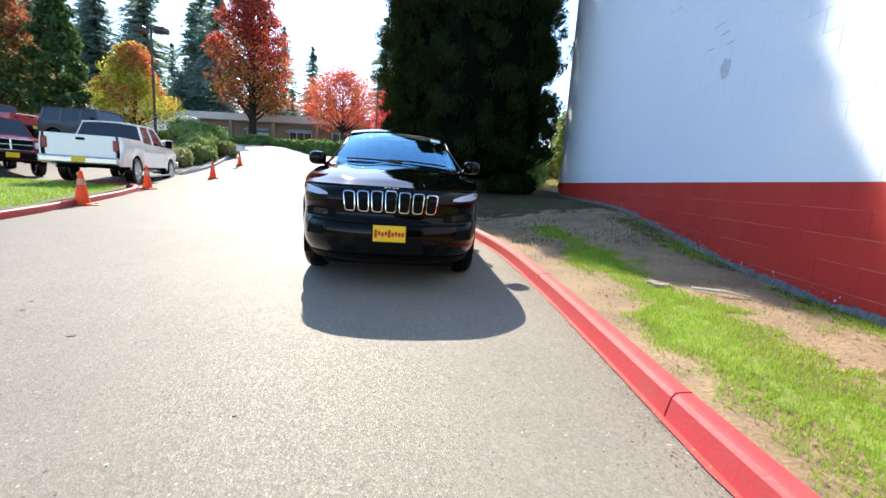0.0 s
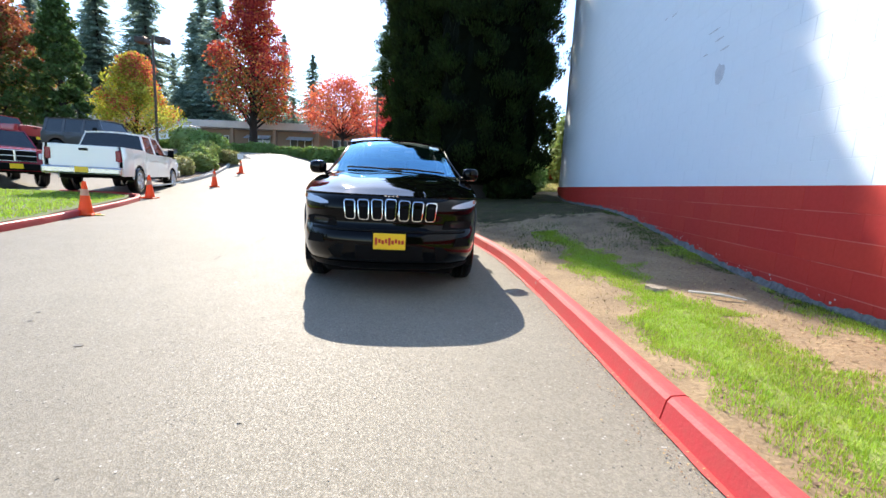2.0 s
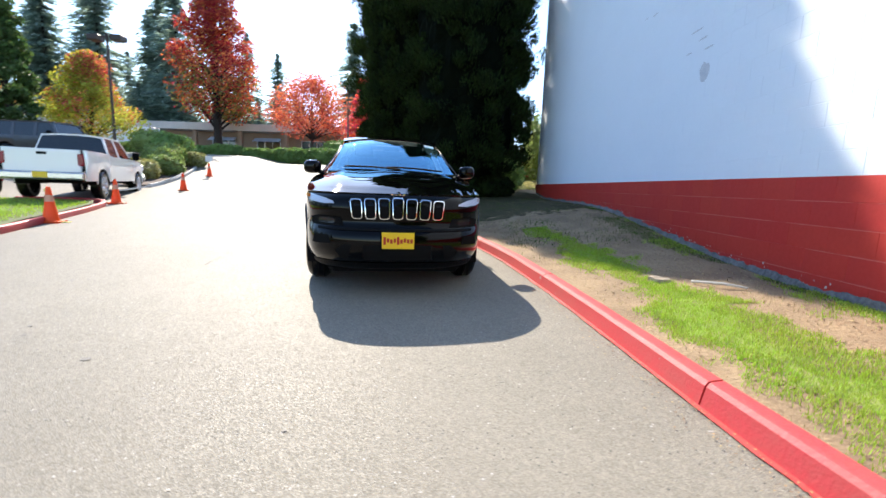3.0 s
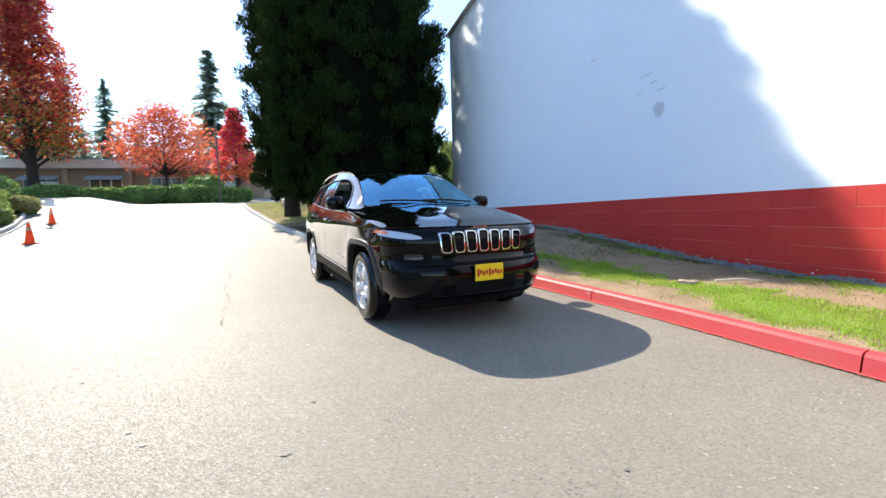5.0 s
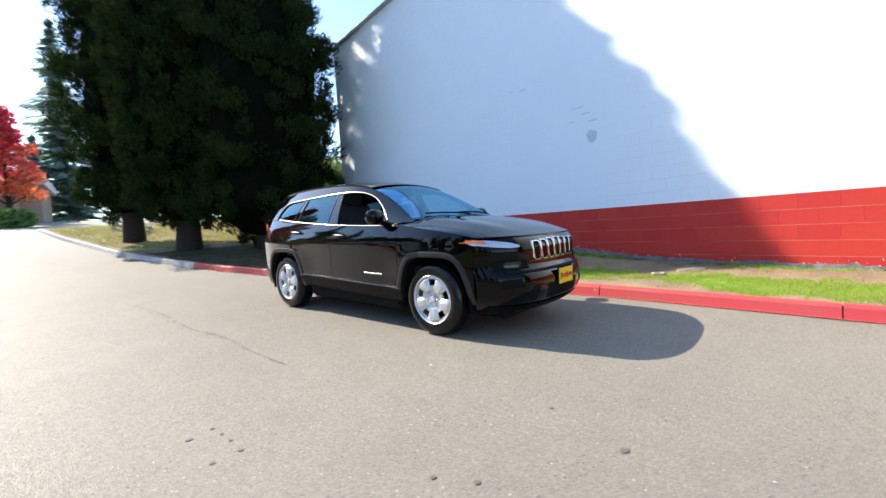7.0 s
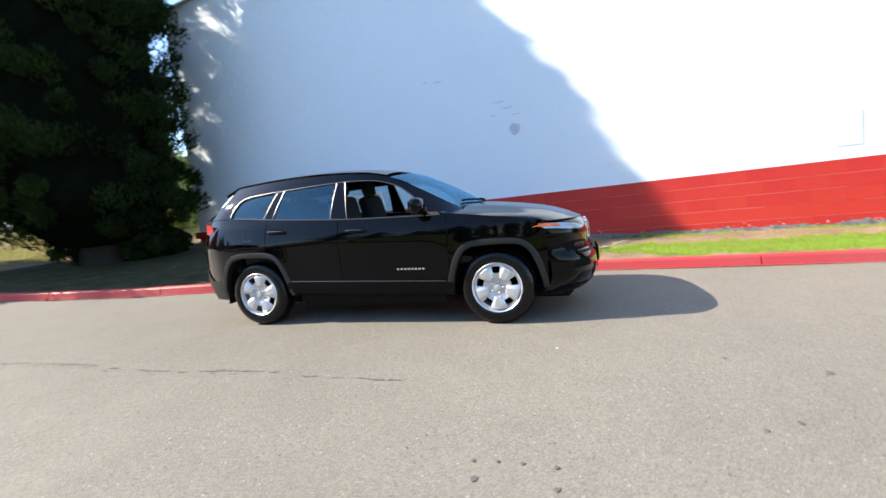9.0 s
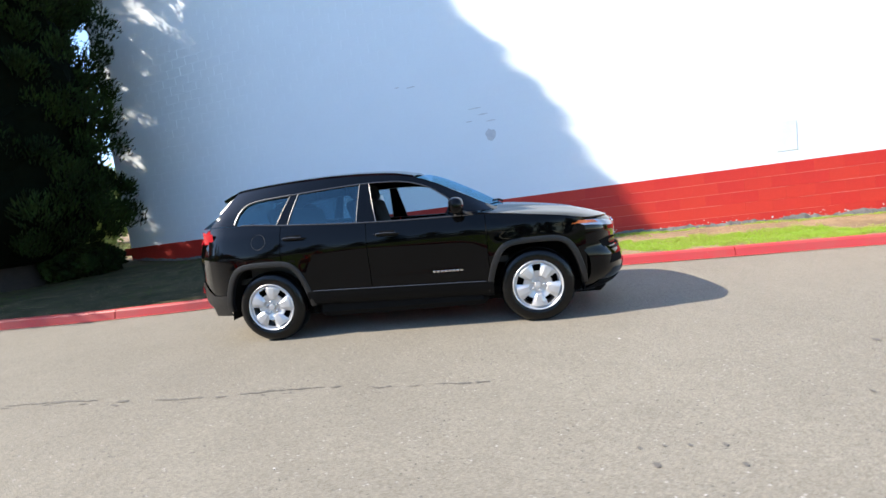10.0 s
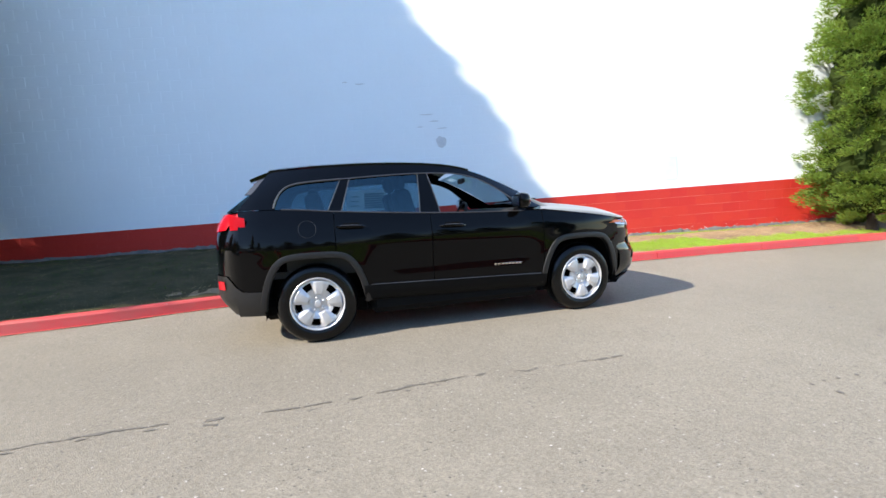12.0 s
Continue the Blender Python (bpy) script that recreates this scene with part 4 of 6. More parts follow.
# asphalt cracks and spots
def crack(pts, w, label="ragged dark crack in the asphalt", broken=0.0, n=420):
    """A ragged crack along a line; where it is broken, only bits of it are left open."""
    bm = bmesh.new()
    prev = None
    P = [Vector(p) for p in pts]
    for i in range(n + 1):
        t = i / n * (len(P) - 1)
        k = min(int(t), len(P) - 2)
        q = P[k].lerp(P[k + 1], t - k)
        d = (P[k + 1] - P[k]).normalized()
        r = Vector((d.y, -d.x))
        o = 0.05 * noise.noise((q.x * 1.7, q.y * 1.7, 4)) + 0.022 * noise.noise((q.x * 11, q.y * 11, 4))
        ww = w * max(0.15, 0.5 + 1.1 * noise.noise((q.x * 5, q.y * 5, 8)) + 0.8 * noise.noise((q.x * 27, q.y * 27, 8)))
        a, b = (q + r * (o + s * ww) for s in (-1, 1))
        cur = [bm.verts.new((*v, land(*v) + 0.004)) for v in (a, b)]
        if prev and noise.noise((q.x * 9, q.y * 9, 15)) > broken - 0.6:
            bm.faces.new((prev[0], prev[1], cur[1], cur[0]))
        prev = cur
    return tagged(finish("asphalt_crack", bm, PATCH), label, "crack", kind="structure")


crack([(-4.62, 9.6), (-4.42, 8.78), (-4.31, 8.28), (-4.27, 7.61), (-4.14, 6.89), (-3.98, 6.3), (-3.92, 5.65), (-3.8, 5.0)], 0.013, broken=0.42)
crack([(-4.56, 9.2), (-4.36, 8.28), (-4.33, 7.61), (-4.2, 6.89), (-4.04, 6.3)], 0.010, "row of small pits beside the crack", broken=0.78)
crack([(-9.5, 12.9), (-6.43, 12.3), (-5.28, 12.6), (-3.4, 13.9)], 0.014, "worn seam across the asphalt", 0.2)


def spot(x, y, r, seed, mat=OIL, label="small dark oil spot on the asphalt"):
    rnd = random.Random(seed)
    bm = bmesh.new()
    bm.faces.new([bm.verts.new((x + r * math.cos(a) * rnd.uniform(0.7, 1.2), y + r * 0.8 * math.sin(a) * rnd.uniform(0.7, 1.2), 0)) for a in span(0, math.tau, 16)[:-1]])
    for v in bm.verts:
        v.co.z = land(v.co.x, v.co.y) + 0.0045
    tagged(finish("oil_spot", bm, mat), label, "stain", kind="structure")


for k, (x, y, r) in enumerate([(-4.48, 4.18, 0.018), (-4.45, 4.07, 0.016), (-4.41, 3.81, 0.022), (-4.55, 3.78, 0.022), (-4.6, 4.13, 0.03), (-3.02, 2.49, 0.04), (-3.7, 2.79, 0.025), (-3.82, 2.95, 0.025), (-4.43, 3.96, 0.02), (-4.49, 4.54, 0.012), (-1.6, 1.9, 0.016), (-2.9, 3.0, 0.02)]):
    spot(x, y, r * 0.7, k)

# grass on the bank, the lawn and at the foot of the wall
def blades(name, n, box2, keep, hmin, hmax, mat, label, seed, ground, width=0.004):
    rng = np.random.default_rng(seed)
    x0, x1, y0, y1 = box2
    X, Y = rng.uniform(x0, x1, n), rng.uniform(y0, y1, n)
    pts = [(x, y) for x, y in zip(X, Y) if keep(x, y, rng.random())]
    P = np.array([(x, y, ground(x, y) - 0.004) for x, y in pts])
    m = len(P)
    a = rng.random(m) * math.tau
    hgt = rng.uniform(hmin, hmax, (m, 1))
    tip = P + np.stack([np.cos(a) * 0.4, np.sin(a) * 0.4, np.ones(m)], 1) * hgt
    side = np.stack([-np.sin(a), np.cos(a), np.zeros(m)], 1) * width
    V = np.stack([P - side, P + side, tip], 1).reshape(-1, 3)
    return tagged(raw(name, V.tolist(), [(3 * i, 3 * i + 1, 3 * i + 2) for i in range(m)], mat), label, "grass", kind="stuff")


def green(x, y):
    k = KERB(y) + 0.17
    t = (x - k) / (WALL_X - k)
    v = noise.noise((x * 1.1, y * 0.8, 7)) + 0.55 * noise.noise((x * 4, y * 4, 2)) + 0.35 * noise.noise((x * 12, y * 12, 5))
    strip = 1.0 - abs(t - (0.2 if y < 0.6 else 0.27 if y < 3.4 else 0.38)) / (0.26 if y < 0.6 else 0.32 if y < 2.5 else 0.20 if y < 5.2 else 0.15)
    foot = (1.0 - (1 - t) / 0.12) * 0.5
    return max(strip, foot) * 0.9 + v * 0.75 + (-0.12 if y < 0.4 else 0.1 if y < 2.5 else -0.25 if y > 6 else 0)


blades("grass", 430000, (0.3, 2.1, -3.5, 7.5), lambda x, y, r: x > KERB(y) + 0.16 and green(x, y) > 0.02 + 0.75 * r, 0.012, 0.042, GRASS, "patchy bright green grass on the soil strip", 5, bank, 0.003)
blades("dry_grass", 40000, (-2.5, 2.1, -4, 14), lambda x, y, r: x > KERB(y) + 0.16 and r < 0.55 + 0.8 * noise.noise((x * 2, y * 2, 1)) + (0.5 if y < 1 else 0), 0.01, 0.035, STRAW, "thin dry straw-coloured grass on the soil", 6, bank, 0.003)
blades("lawn_grass", 60000, (-17, -6, -1, 12.2), lambda x, y, r: x < np.interp(y, [-1, 0, 3.5, 5.6, 6.7, 8, 9.8, 11.3, 12.2], [-5.9, -6.1, -7.2, -7.95, -8.35, -8.95, -9.8, -10.6, -13]) - 0.06 and y < 11.6 - 0.3 * max(0, -x - 13), 0.04, 0.08, GRASS, "mown lawn grass", 7, lambda x, y: land(x, y) + 0.1, 0.009)
blades("shade_grass", 110000, (-7, 4.5, 5.0, 27), lambda x, y, r: x > KERB(y) + 0.18 and (y > 16.2 or x < 2.0) and noise.noise((x, y, 3)) > 0.4 * r - 0.1, 0.015, 0.05, SHADED_GRASS, "thin grass under the cedars, shade put into its dark colour", 8, bank, 0.005)


# dead leaves and chips strewn over the soil
LITTER = material("leaf_litter", (0.30, 0.20, 0.11), 0.9, var=0.4, scale=6, fine=30, tint=(0.12, 0.07, 0.04), rand=0.6, island=True)
rng = np.random.default_rng(21)
ly = rng.uniform(-3.5, 15, 9000)
lx = np.array([KERB(y) for y in ly]) + 0.2
lx = lx + (WALL_X - 0.03 - lx) * rng.random(9000) ** 0.8
lp = np.array([(x, y, bank(x, y) + 0.007) for x, y in zip(lx, ly)])
la, ls = rng.random(9000) * math.tau, rng.uniform(0.004, 0.016, (9000, 1))
lu = np.stack([np.cos(la), np.sin(la), rng.normal(0, 0.25, 9000)], 1)
lv = np.stack([-np.sin(la), np.cos(la), rng.normal(0, 0.25, 9000)], 1)
tagged(quads("leaf_litter", lp, lu * ls, lv * ls * 0.55, LITTER, bend=0.3), "dead leaves and chips strewn over the soil", "litter", kind="stuff")
# torn scraps of paint and grit on the asphalt under the kerb
lp = np.array([(KERB(y) - abs(d), y, land(KERB(y) - abs(d), y) + 0.006) for y, d in zip(rng.uniform(-3, 13, 2500), np.abs(rng.normal(0, 0.09, 2500)) + 0.02)])
la, ls = rng.random(2500) * math.tau, rng.uniform(0.003, 0.009, (2500, 1))
lu = np.stack([np.cos(la), np.sin(la), np.zeros(2500)], 1)
lv = np.stack([-np.sin(la), np.cos(la), np.zeros(2500)], 1)
tagged(quads("grit", lp, lu * ls, lv * ls * 0.7, LITTER), "loose grit and needles in the gutter", "litter", kind="stuff")
blades("corner_grass", 90000, (-7, 6, 18.5, 27.4), lambda x, y, r: x > KERB(y) + 0.2 and noise.noise((x * 0.8, y * 0.8, 6)) > r - 0.75, 0.03, 0.07, CORNER, "sunlit yellow-green grass behind the cedars", 9, bank, 0.014)
# dark sheet on the soil under the cedars, painted to carry their shade
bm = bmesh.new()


def shade_sheet(t, y):
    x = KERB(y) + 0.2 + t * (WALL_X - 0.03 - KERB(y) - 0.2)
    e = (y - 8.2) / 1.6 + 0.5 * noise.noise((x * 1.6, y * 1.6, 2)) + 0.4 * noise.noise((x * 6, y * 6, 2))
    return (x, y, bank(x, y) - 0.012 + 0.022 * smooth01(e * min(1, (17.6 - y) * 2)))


grid(bm, shade_sheet, span(0, 1, 60), span(3.6, 17.8, 240))
tagged(finish("needle_duff", bm, SHADE_SOIL, smooth=True), "dark brown sheet over the soil under the cedars, shade put into its colour", "ground cover", kind="structure")
# matted turf beneath the blades
bm = bmesh.new()


def turf(t, y):
    x = KERB(y) + 0.19 + t * (WALL_X - 0.03 - KERB(y) - 0.19)
    return (x, y, bank(x, y) - 0.012 + 0.02 * smooth01((green(x, y) - 0.46) * 2.2))


grid(bm, turf, span(0, 1, 70), span(-3.5, 7.5, 330))
tagged(finish("turf", bm, TURF, smooth=True), "matted bright green turf in patches on the soil", "grass", kind="structure")
blades("foot_grass", 60000, (0.9, 2.12, 3.0, 9.5), lambda x, y, r: noise.noise((x * 1.5, y * 0.8, 8)) + 0.35 * noise.noise((x * 7, y * 7, 3)) + (x - 1.75) * 1.3 > 0.12 + 0.15 * r, 0.008, 0.03, SHADED_GRASS, "grass along the foot of the wall, shade put into its dark colour", 10, bank, 0.003)
# flakes of bare block along the foot of the red wall
FLAKE = material("bare_block_flake", (0.62, 0.58, 0.55), 0.9, var=0.4, scale=30, fine=80)
rng = np.random.default_rng(31)
fy = rng.uniform(-3.4, 9.5, 520)
fy = fy[np.array([noise.noise((y * 1.4, 0, 3)) for y in fy]) > rng.uniform(-0.5, 0.35, len(fy))]
fz = np.array([wall_foot(y) for y in fy]) + 0.03 + np.abs(rng.normal(0, 0.045, len(fy)))
fp = np.stack([np.full(len(fy), WALL_X + 0.0225), fy, fz], 1)
fs = rng.uniform(0.004, 0.022, (len(fy), 1)) * rng.uniform(0.4, 1, (len(fy), 1))
fa = rng.random(len(fy)) * math.tau
tagged(quads("paint_flakes", fp, np.stack([np.zeros(len(fy)), np.cos(fa), np.sin(fa)], 1) * fs, np.stack([np.zeros(len(fy)), -np.sin(fa), np.cos(fa)], 1) * fs * 0.8, FLAKE), "pale spots of flaked paint at the foot of the wall", "wall mark", kind="stuff")
# a pale chip on the asphalt
spot(-2.96, 4.1, 0.014, 50, FLAKE, "small white chip lying on the asphalt")
# loose bits on the asphalt
for nm, mt, sd, k in (("pale_grit", FLAKE, 41, 110), ("dark_grit", PATCH, 42, 420)):
    rng = np.random.default_rng(sd)
    gx, gy = rng.uniform(-7.5, 0.3, k), rng.uniform(-3, 9, k)
    gp = np.array([(x, y, land(x, y) + 0.005) for x, y in zip(gx, gy) if x < KERB(y) - 0.05])
    m_ = len(gp)
    ga, gs = rng.random(m_) * math.tau, rng.uniform(0.003, 0.009, (m_, 1))
    tagged(quads(nm, gp, np.stack([np.cos(ga), np.sin(ga), np.zeros(m_)], 1) * gs, np.stack([-np.sin(ga), np.cos(ga), np.zeros(m_)], 1) * gs * 0.6, mt), "loose bits scattered on the asphalt", "litter", kind="stuff")

# ---------------------------------------------------------------- black SUV
PAINT = black_paint()
CLAD = material("black_plastic_cladding", (0.004, 0.004, 0.0042), 0.5, var=0.2, scale=30, fine=200, bump=0.15, bscale=400, spec=0.1)
TRIM = material("grey_plastic_trim", (0.007, 0.007, 0.008), 0.4, var=0.2, scale=20, fine=150, bump=0.12, bscale=400, spec=0.5)
SATIN = material("satin_grey_trim", (0.11, 0.11, 0.115), 0.3, metal=0.8)
BRIGHT_TRIM = material("bright_trim", (0.09, 0.09, 0.092), 0.34, metal=0.7)
MATTE = material("matte_black", (0.004, 0.004, 0.004), 0.9, spec=0.15)
CHROME = material("chrome", (0.8, 0.8, 0.8), 0.12, metal=1.0)
SILVER = material("silver_wheel", (0.56, 0.56, 0.57), 0.36, metal=0.5, coat=0.3)
LENS = glass("lamp_lens", (0.95, 0.97, 1.0), 0.85)
RED_LENS = material("red_lens", (0.42, 0.004, 0.012), 0.2, coat=0.2, spec=0.3)
AMBER = material("amber_lens", (0.75, 0.16, 0.03), 0.15, coat=0.8)
CLEAR_GLASS = glass("car_glass", (0.72, 0.88, 0.92), 0.85, 0.0, 0.06)
# blue gloss tint puts the colour of a reflected sky into the windscreen
SCREEN_GLASS = glass("windscreen_glass", (0.6, 0.82, 0.92), 0.75, 0.0, 0.36, (0.36, 0.74, 1.0))
TINT_GLASS = glass("tinted_glass", (0.42, 0.64, 0.74), 0.44, 0.0, 0.09, (0.5, 0.85, 1.0))
SEAT = material("seat_cloth", (0.02, 0.02, 0.021), 0.9, var=0.3, scale=20, fine=150)
DASH = material("dash_plastic", (0.015, 0.015, 0.016), 0.6)
PLATE_Y = material("yellow_plate", (0.85, 0.55, 0.01), 0.4, var=0.08)
INK = material("red_ink", (0.45, 0.03, 0.01), 0.5)
PAPER = material("white_paper", (0.95, 0.96, 0.96), 0.7, trans=0.8)

f2 = Vector((0.1875, -0.9822, -0.0250)).normalized()
CAR_POS = Vector((-1.85, 6.229, 0.156)) + Vector((0.982, 0.1875, 0)) * 0.035
suv = empty("suv", Matrix.Translation(CAR_POS) @ Euler((0, math.asin(0.0250), math.atan2(f2.y, f2.x))).to_matrix().to_4x4(), "glossy black compact SUV parked along the red kerb", "car")

PLAN = curve([(-2.21, 0.60), (-2.175, 0.70), (-2.14, 0.76), (-2.09, 0.81), (-2.02, 0.85), (-1.93, 0.88), (-1.8, 0.905), (-1.5, 0.92), (-1.0, 0.925), (0.0, 0.925), (0.8, 0.922), (1.35, 0.915), (1.6, 0.893), (1.76, 0.868), (1.85, 0.845), (1.97, 0.79), (2.1, 0.69), (2.2, 0.5)])
TUCK = curve([(0.2, 0.10), (0.30, 0.065), (0.42, 0.022), (0.55, 0.010), (0.72, 0.002), (0.86, 0.0), (0.95, 0.008), (1.02, 0.024), (1.10, 0.05), (1.17, 0.085), (1.25, 0.12)])
BELT = curve([(-2.3, 1.20), (-1.95, 1.215), (-1.52, 1.205), (-1.14, 1.17), (-0.22, 1.11), (0.63, 1.085), (0.85, 1.085), (1.0, 1.075), (1.35, 1.035), (1.6, 1.0), (1.8, 0.955), (1.84, 0.945), (2.2, 0.90)])
WHEELS = (1.35, -1.35)
AXLE_Z = 0.354
HALF_ARCH = [(-0.445, -0.16), (-0.43, 0.0), (-0.40, 0.15), (-0.35, 0.285), (-0.285, 0.375), (-0.19, 0.412), (0.0, 0.42)]
OUTLINE = HALF_ARCH + [(-x, z) for x, z in HALF_ARCH[-2::-1]]
ARCH_X, ARCH_Z = (curve([(i, q[k]) for i, q in enumerate(OUTLINE)]) for k in (0, 1))
ARCH_TOP = curve(OUTLINE[1:-1])


def arch_at(u, off):
    """A point of the wheel arch's outline, moved outwards by off."""
    dx, dz = ARCH_X(u + 0.02) - ARCH_X(u - 0.02), ARCH_Z(u + 0.02) - ARCH_Z(u - 0.02)
    k = math.hypot(dx, dz)
    return ARCH_X(u) - dz / k * off, ARCH_Z(u) + dx / k * off


def width_at(x, z):
    w = PLAN(x) - TUCK(z)
    for xc in WHEELS:
        r = math.hypot(x - xc, z - AXLE_Z)
        w += 0.008 * math.exp(-((r - 0.47) / 0.12) ** 2)
    # sculpted crease along the doors
    w += 0.006 * math.exp(-((z - 0.93 - 0.02 * x) / 0.05) ** 2) - 0.012 * math.exp(-((z - 0.66) / 0.13) ** 2) * smooth01((1.0 - abs(x)) / 0.4)
    return w


def sill(x):
    return 0.455 - 0.03 * x


def low_edge(x):
    base = 0.36 if x > 1.35 else 0.50 if x < -1.35 else sill(x)
    for xc in WHEELS:
        if abs(x - xc) < 0.43:
            return max(base, AXLE_Z + ARCH_TOP(x - xc))
    return base


def stations(a, b):
    """Points along the car, dense where a wheel arch bends."""
    s = set(span(a, b, max(3, int((b - a) / 0.06))))
    for xc in WHEELS:
        s |= {xc + ARCH_X(u) for u in span(1, len(OUTLINE) - 2, 44) if a < xc + ARCH_X(u) < b}
    return sorted(s)


def side_panel(name, a, b, side, label="", bottom=low_edge, top=BELT, mat=None, lift=0.0):
    bm = bmesh.new()
    grid(bm, lambda x, t: (x, side * (width_at(x, bottom(x) + t * (top(x) - bottom(x))) + lift), bottom(x) + t * (top(x) - bottom(x))), stations(a, b), span(0, 1, 16))
    thick(bm, 0.012)
    return part(name, bm, mat or PAINT, suv, label, smooth=True)


GAP = 0.0035
for s in (1, -1):
    side_panel("rear_quarter", -1.96, -1.155 - GAP, s)
    rd = side_panel("rear_door", -1.155 + GAP, -0.265 - GAP, s)
    fd = side_panel("front_door", -0.265 + GAP, 0.905 - GAP, s)
    side_panel("front_fender", 0.905 + GAP, 1.83, s)
    for door, (x0, x1, z) in ((rd, (-1.135, -0.885, 1.035)), (fd, (-0.18, 0.07, 0.99))):
        bm = bmesh.new()
        tube(bm, [(x0, s * (width_at(x0, z) - 0.004), z), (x0 + 0.03, s * (width_at(x0, z) + 0.026), z + 0.003), ((x0 + x1) / 2, s * (width_at(x0, z) + 0.034), z + 0.002), (x1 - 0.03, s * (width_at(x1, z) + 0.026), z - 0.004), (x1, s * (width_at(x1, z) - 0.004), z - 0.006)], [0.011, 0.015, 0.016, 0.015, 0.011], 10)
        dh = part("door_handle", bm, PAINT, door, smooth=True)
        # satin strip laid along the handle as its painted highlight
        bm = bmesh.new()
        tube(bm, [(x0 + 0.03, s * (width_at(x0, z) + 0.036), z + 0.012), ((x0 + x1) / 2, s * (width_at(x0, z) + 0.045), z + 0.012), (x1 - 0.03, s * (width_at(x1, z) + 0.036), z + 0.005)], [0.003, 0.005, 0.003], 6)
        part("handle_edge", bm, SATIN, dh, smooth=True)
        bm = bmesh.new()
        xm = (x0 + x1) / 2
        grid(bm, lambda u, v: (xm + 0.075 * u, s * (width_at(xm, z) + 0.003 - 0.0 * u), z + 0.032 * v - 0.004), [-1, -0.6, 0, 0.6, 1], [-1, 0, 1])
        part("handle_recess", bm, MATTE, door)
    # lower cladding along the sill and round the arches
    bm = bmesh.new()
    prof = [(0.0, 0.003), (0.06, 0.016), (0.35, 0.018), (0.8, 0.012), (1.0, -0.03), (1.15, -0.2)]
    grid(bm, lambda x, t: (x, s * (width_at(x, sill(x) + 0.012 - prof[t][0] * 0.165) + prof[t][1]), sill(x) + 0.012 - prof[t][0] * 0.165), span(-0.93, 0.93, 30), range(len(prof)))
    part("sill_cladding", bm, CLAD, suv, "matte black plastic sill", smooth=True)
    bm = bmesh.new()
    tube(bm, [(x, s * (width_at(x, sill(x)) + 0.016), sill(x) + 0.012) for x in span(-0.86, 0.86, 12)], [0.0045] * 13, 8)
    part("sill_trim", bm, SATIN, suv, smooth=True)
    for xc in WHEELS:
        bm = bmesh.new()
        rp = [(-0.004, -0.05), (-0.003, 0.004), (0.005, 0.012), (0.034, 0.015), (0.05, 0.011), (0.054, 0.0)]

        def arch_pt(u, k):
            dx, dz = arch_at(u, rp[k][0])
            x, z = xc + dx, AXLE_Z + dz
            return (x, s * (width_at(x, max(z, 0.3)) + rp[k][1]), z)
        grid(bm, arch_pt, span(0.85, len(OUTLINE) - 1.85, 48), range(len(rp)))
        part("arch_cladding", bm, TRIM, suv, "matte black plastic wheel-arch trim", smooth=True)
        bm = bmesh.new()
        grid(bm, lambda u, y: (xc + arch_at(u, 0.006)[0], s * y, AXLE_Z + arch_at(u, 0.006)[1]), span(0.3, len(OUTLINE) - 1.3, 30), [0.45, 0.865])
        part("wheel_well", bm, MATTE, suv)
    # the badge
    bm = bmesh.new()
    for k in range(8):
        x = 0.37 + k * 0.038
        box(bm, (x, s * (width_at(x, 0.57) + 0.004), 0.575 - 0.02 * (x - 0.35)), (0.026, 0.006, 0.018), 0.002)
    part("badge", bm, CHROME, suv, "small chrome badge low on the door")
# fuel flap on the right flank
bm = bmesh.new()
tube(bm, [(-1.39 + 0.075 * math.cos(a), -(width_at(-1.39 + 0.075 * math.cos(a), 1.03 + 0.075 * math.sin(a)) + 0.0005), 1.03 + 0.075 * math.sin(a)) for a in span(0, math.tau, 32)], [0.0022] * 33, 6, cap=False)
part("fuel_flap", bm, TRIM, suv, smooth=True)

# bonnet
HOODC = curve([(0.85, 1.165), (1.02, 1.16), (1.3, 1.135), (1.56, 1.10), (1.8, 1.058), (2.0, 1.008), (2.1, 0.972), (2.17, 0.946)])


# front end
NOSE = curve([(0.2, 2.05), (0.27, 2.2), (0.34, 2.27), (0.42, 2.305), (0.5, 2.31), (0.58, 2.30), (0.63, 2.27), (0.68, 2.235), (0.75, 2.235), (0.82, 2.24), (0.88, 2.225), (0.92, 2.20), (0.945, 2.17), (0.97, 2.13)])
DROP = curve([(0, 0), (0.3, 0.012), (0.45, 0.035), (0.6, 0.08), (0.7, 0.14), (0.78, 0.21), (0.83, 0.28), (0.87, 0.38), (0.89, 0.46), (0.93, 0.6)])


NARROW = 0.972


def nose(y, z, lift=0.0):
    t = min(1, abs(y) / 0.88)
    x = NOSE(z) - DROP(abs(y) + TUCK(z) * 0.9)
    return Vector((x + lift * (1 - 0.6 * t ** 4), y * NARROW + math.copysign(lift * 0.9 * t ** 4, y), z))


def hood(u, t):
    xs_ = 0.84 + u * 1.0
    w = PLAN(xs_) - TUCK(BELT(xs_)) - 0.001
    y = t * w
    xc_ = 0.84 + u * (nose(0, 0.945).x - 0.84)
    x = 0.84 + u * (nose(y, 0.945).x - 0.84)
    e = BELT(xs_) + 0.001
    z = e + (HOODC(xc_) - e) * (1 - abs(t) ** 2.4)
    z += (0.016 * math.exp(-((abs(t) - 0.62) / 0.13) ** 2) + 0.008 * math.exp(-(t / 0.28) ** 4)) * smooth01((1 - u) / 0.35)
    return (x, y, z)


bm = bmesh.new()
grid(bm, hood, span(0, 1, 40), span(-1, 1, 44))
thick(bm, -0.012)
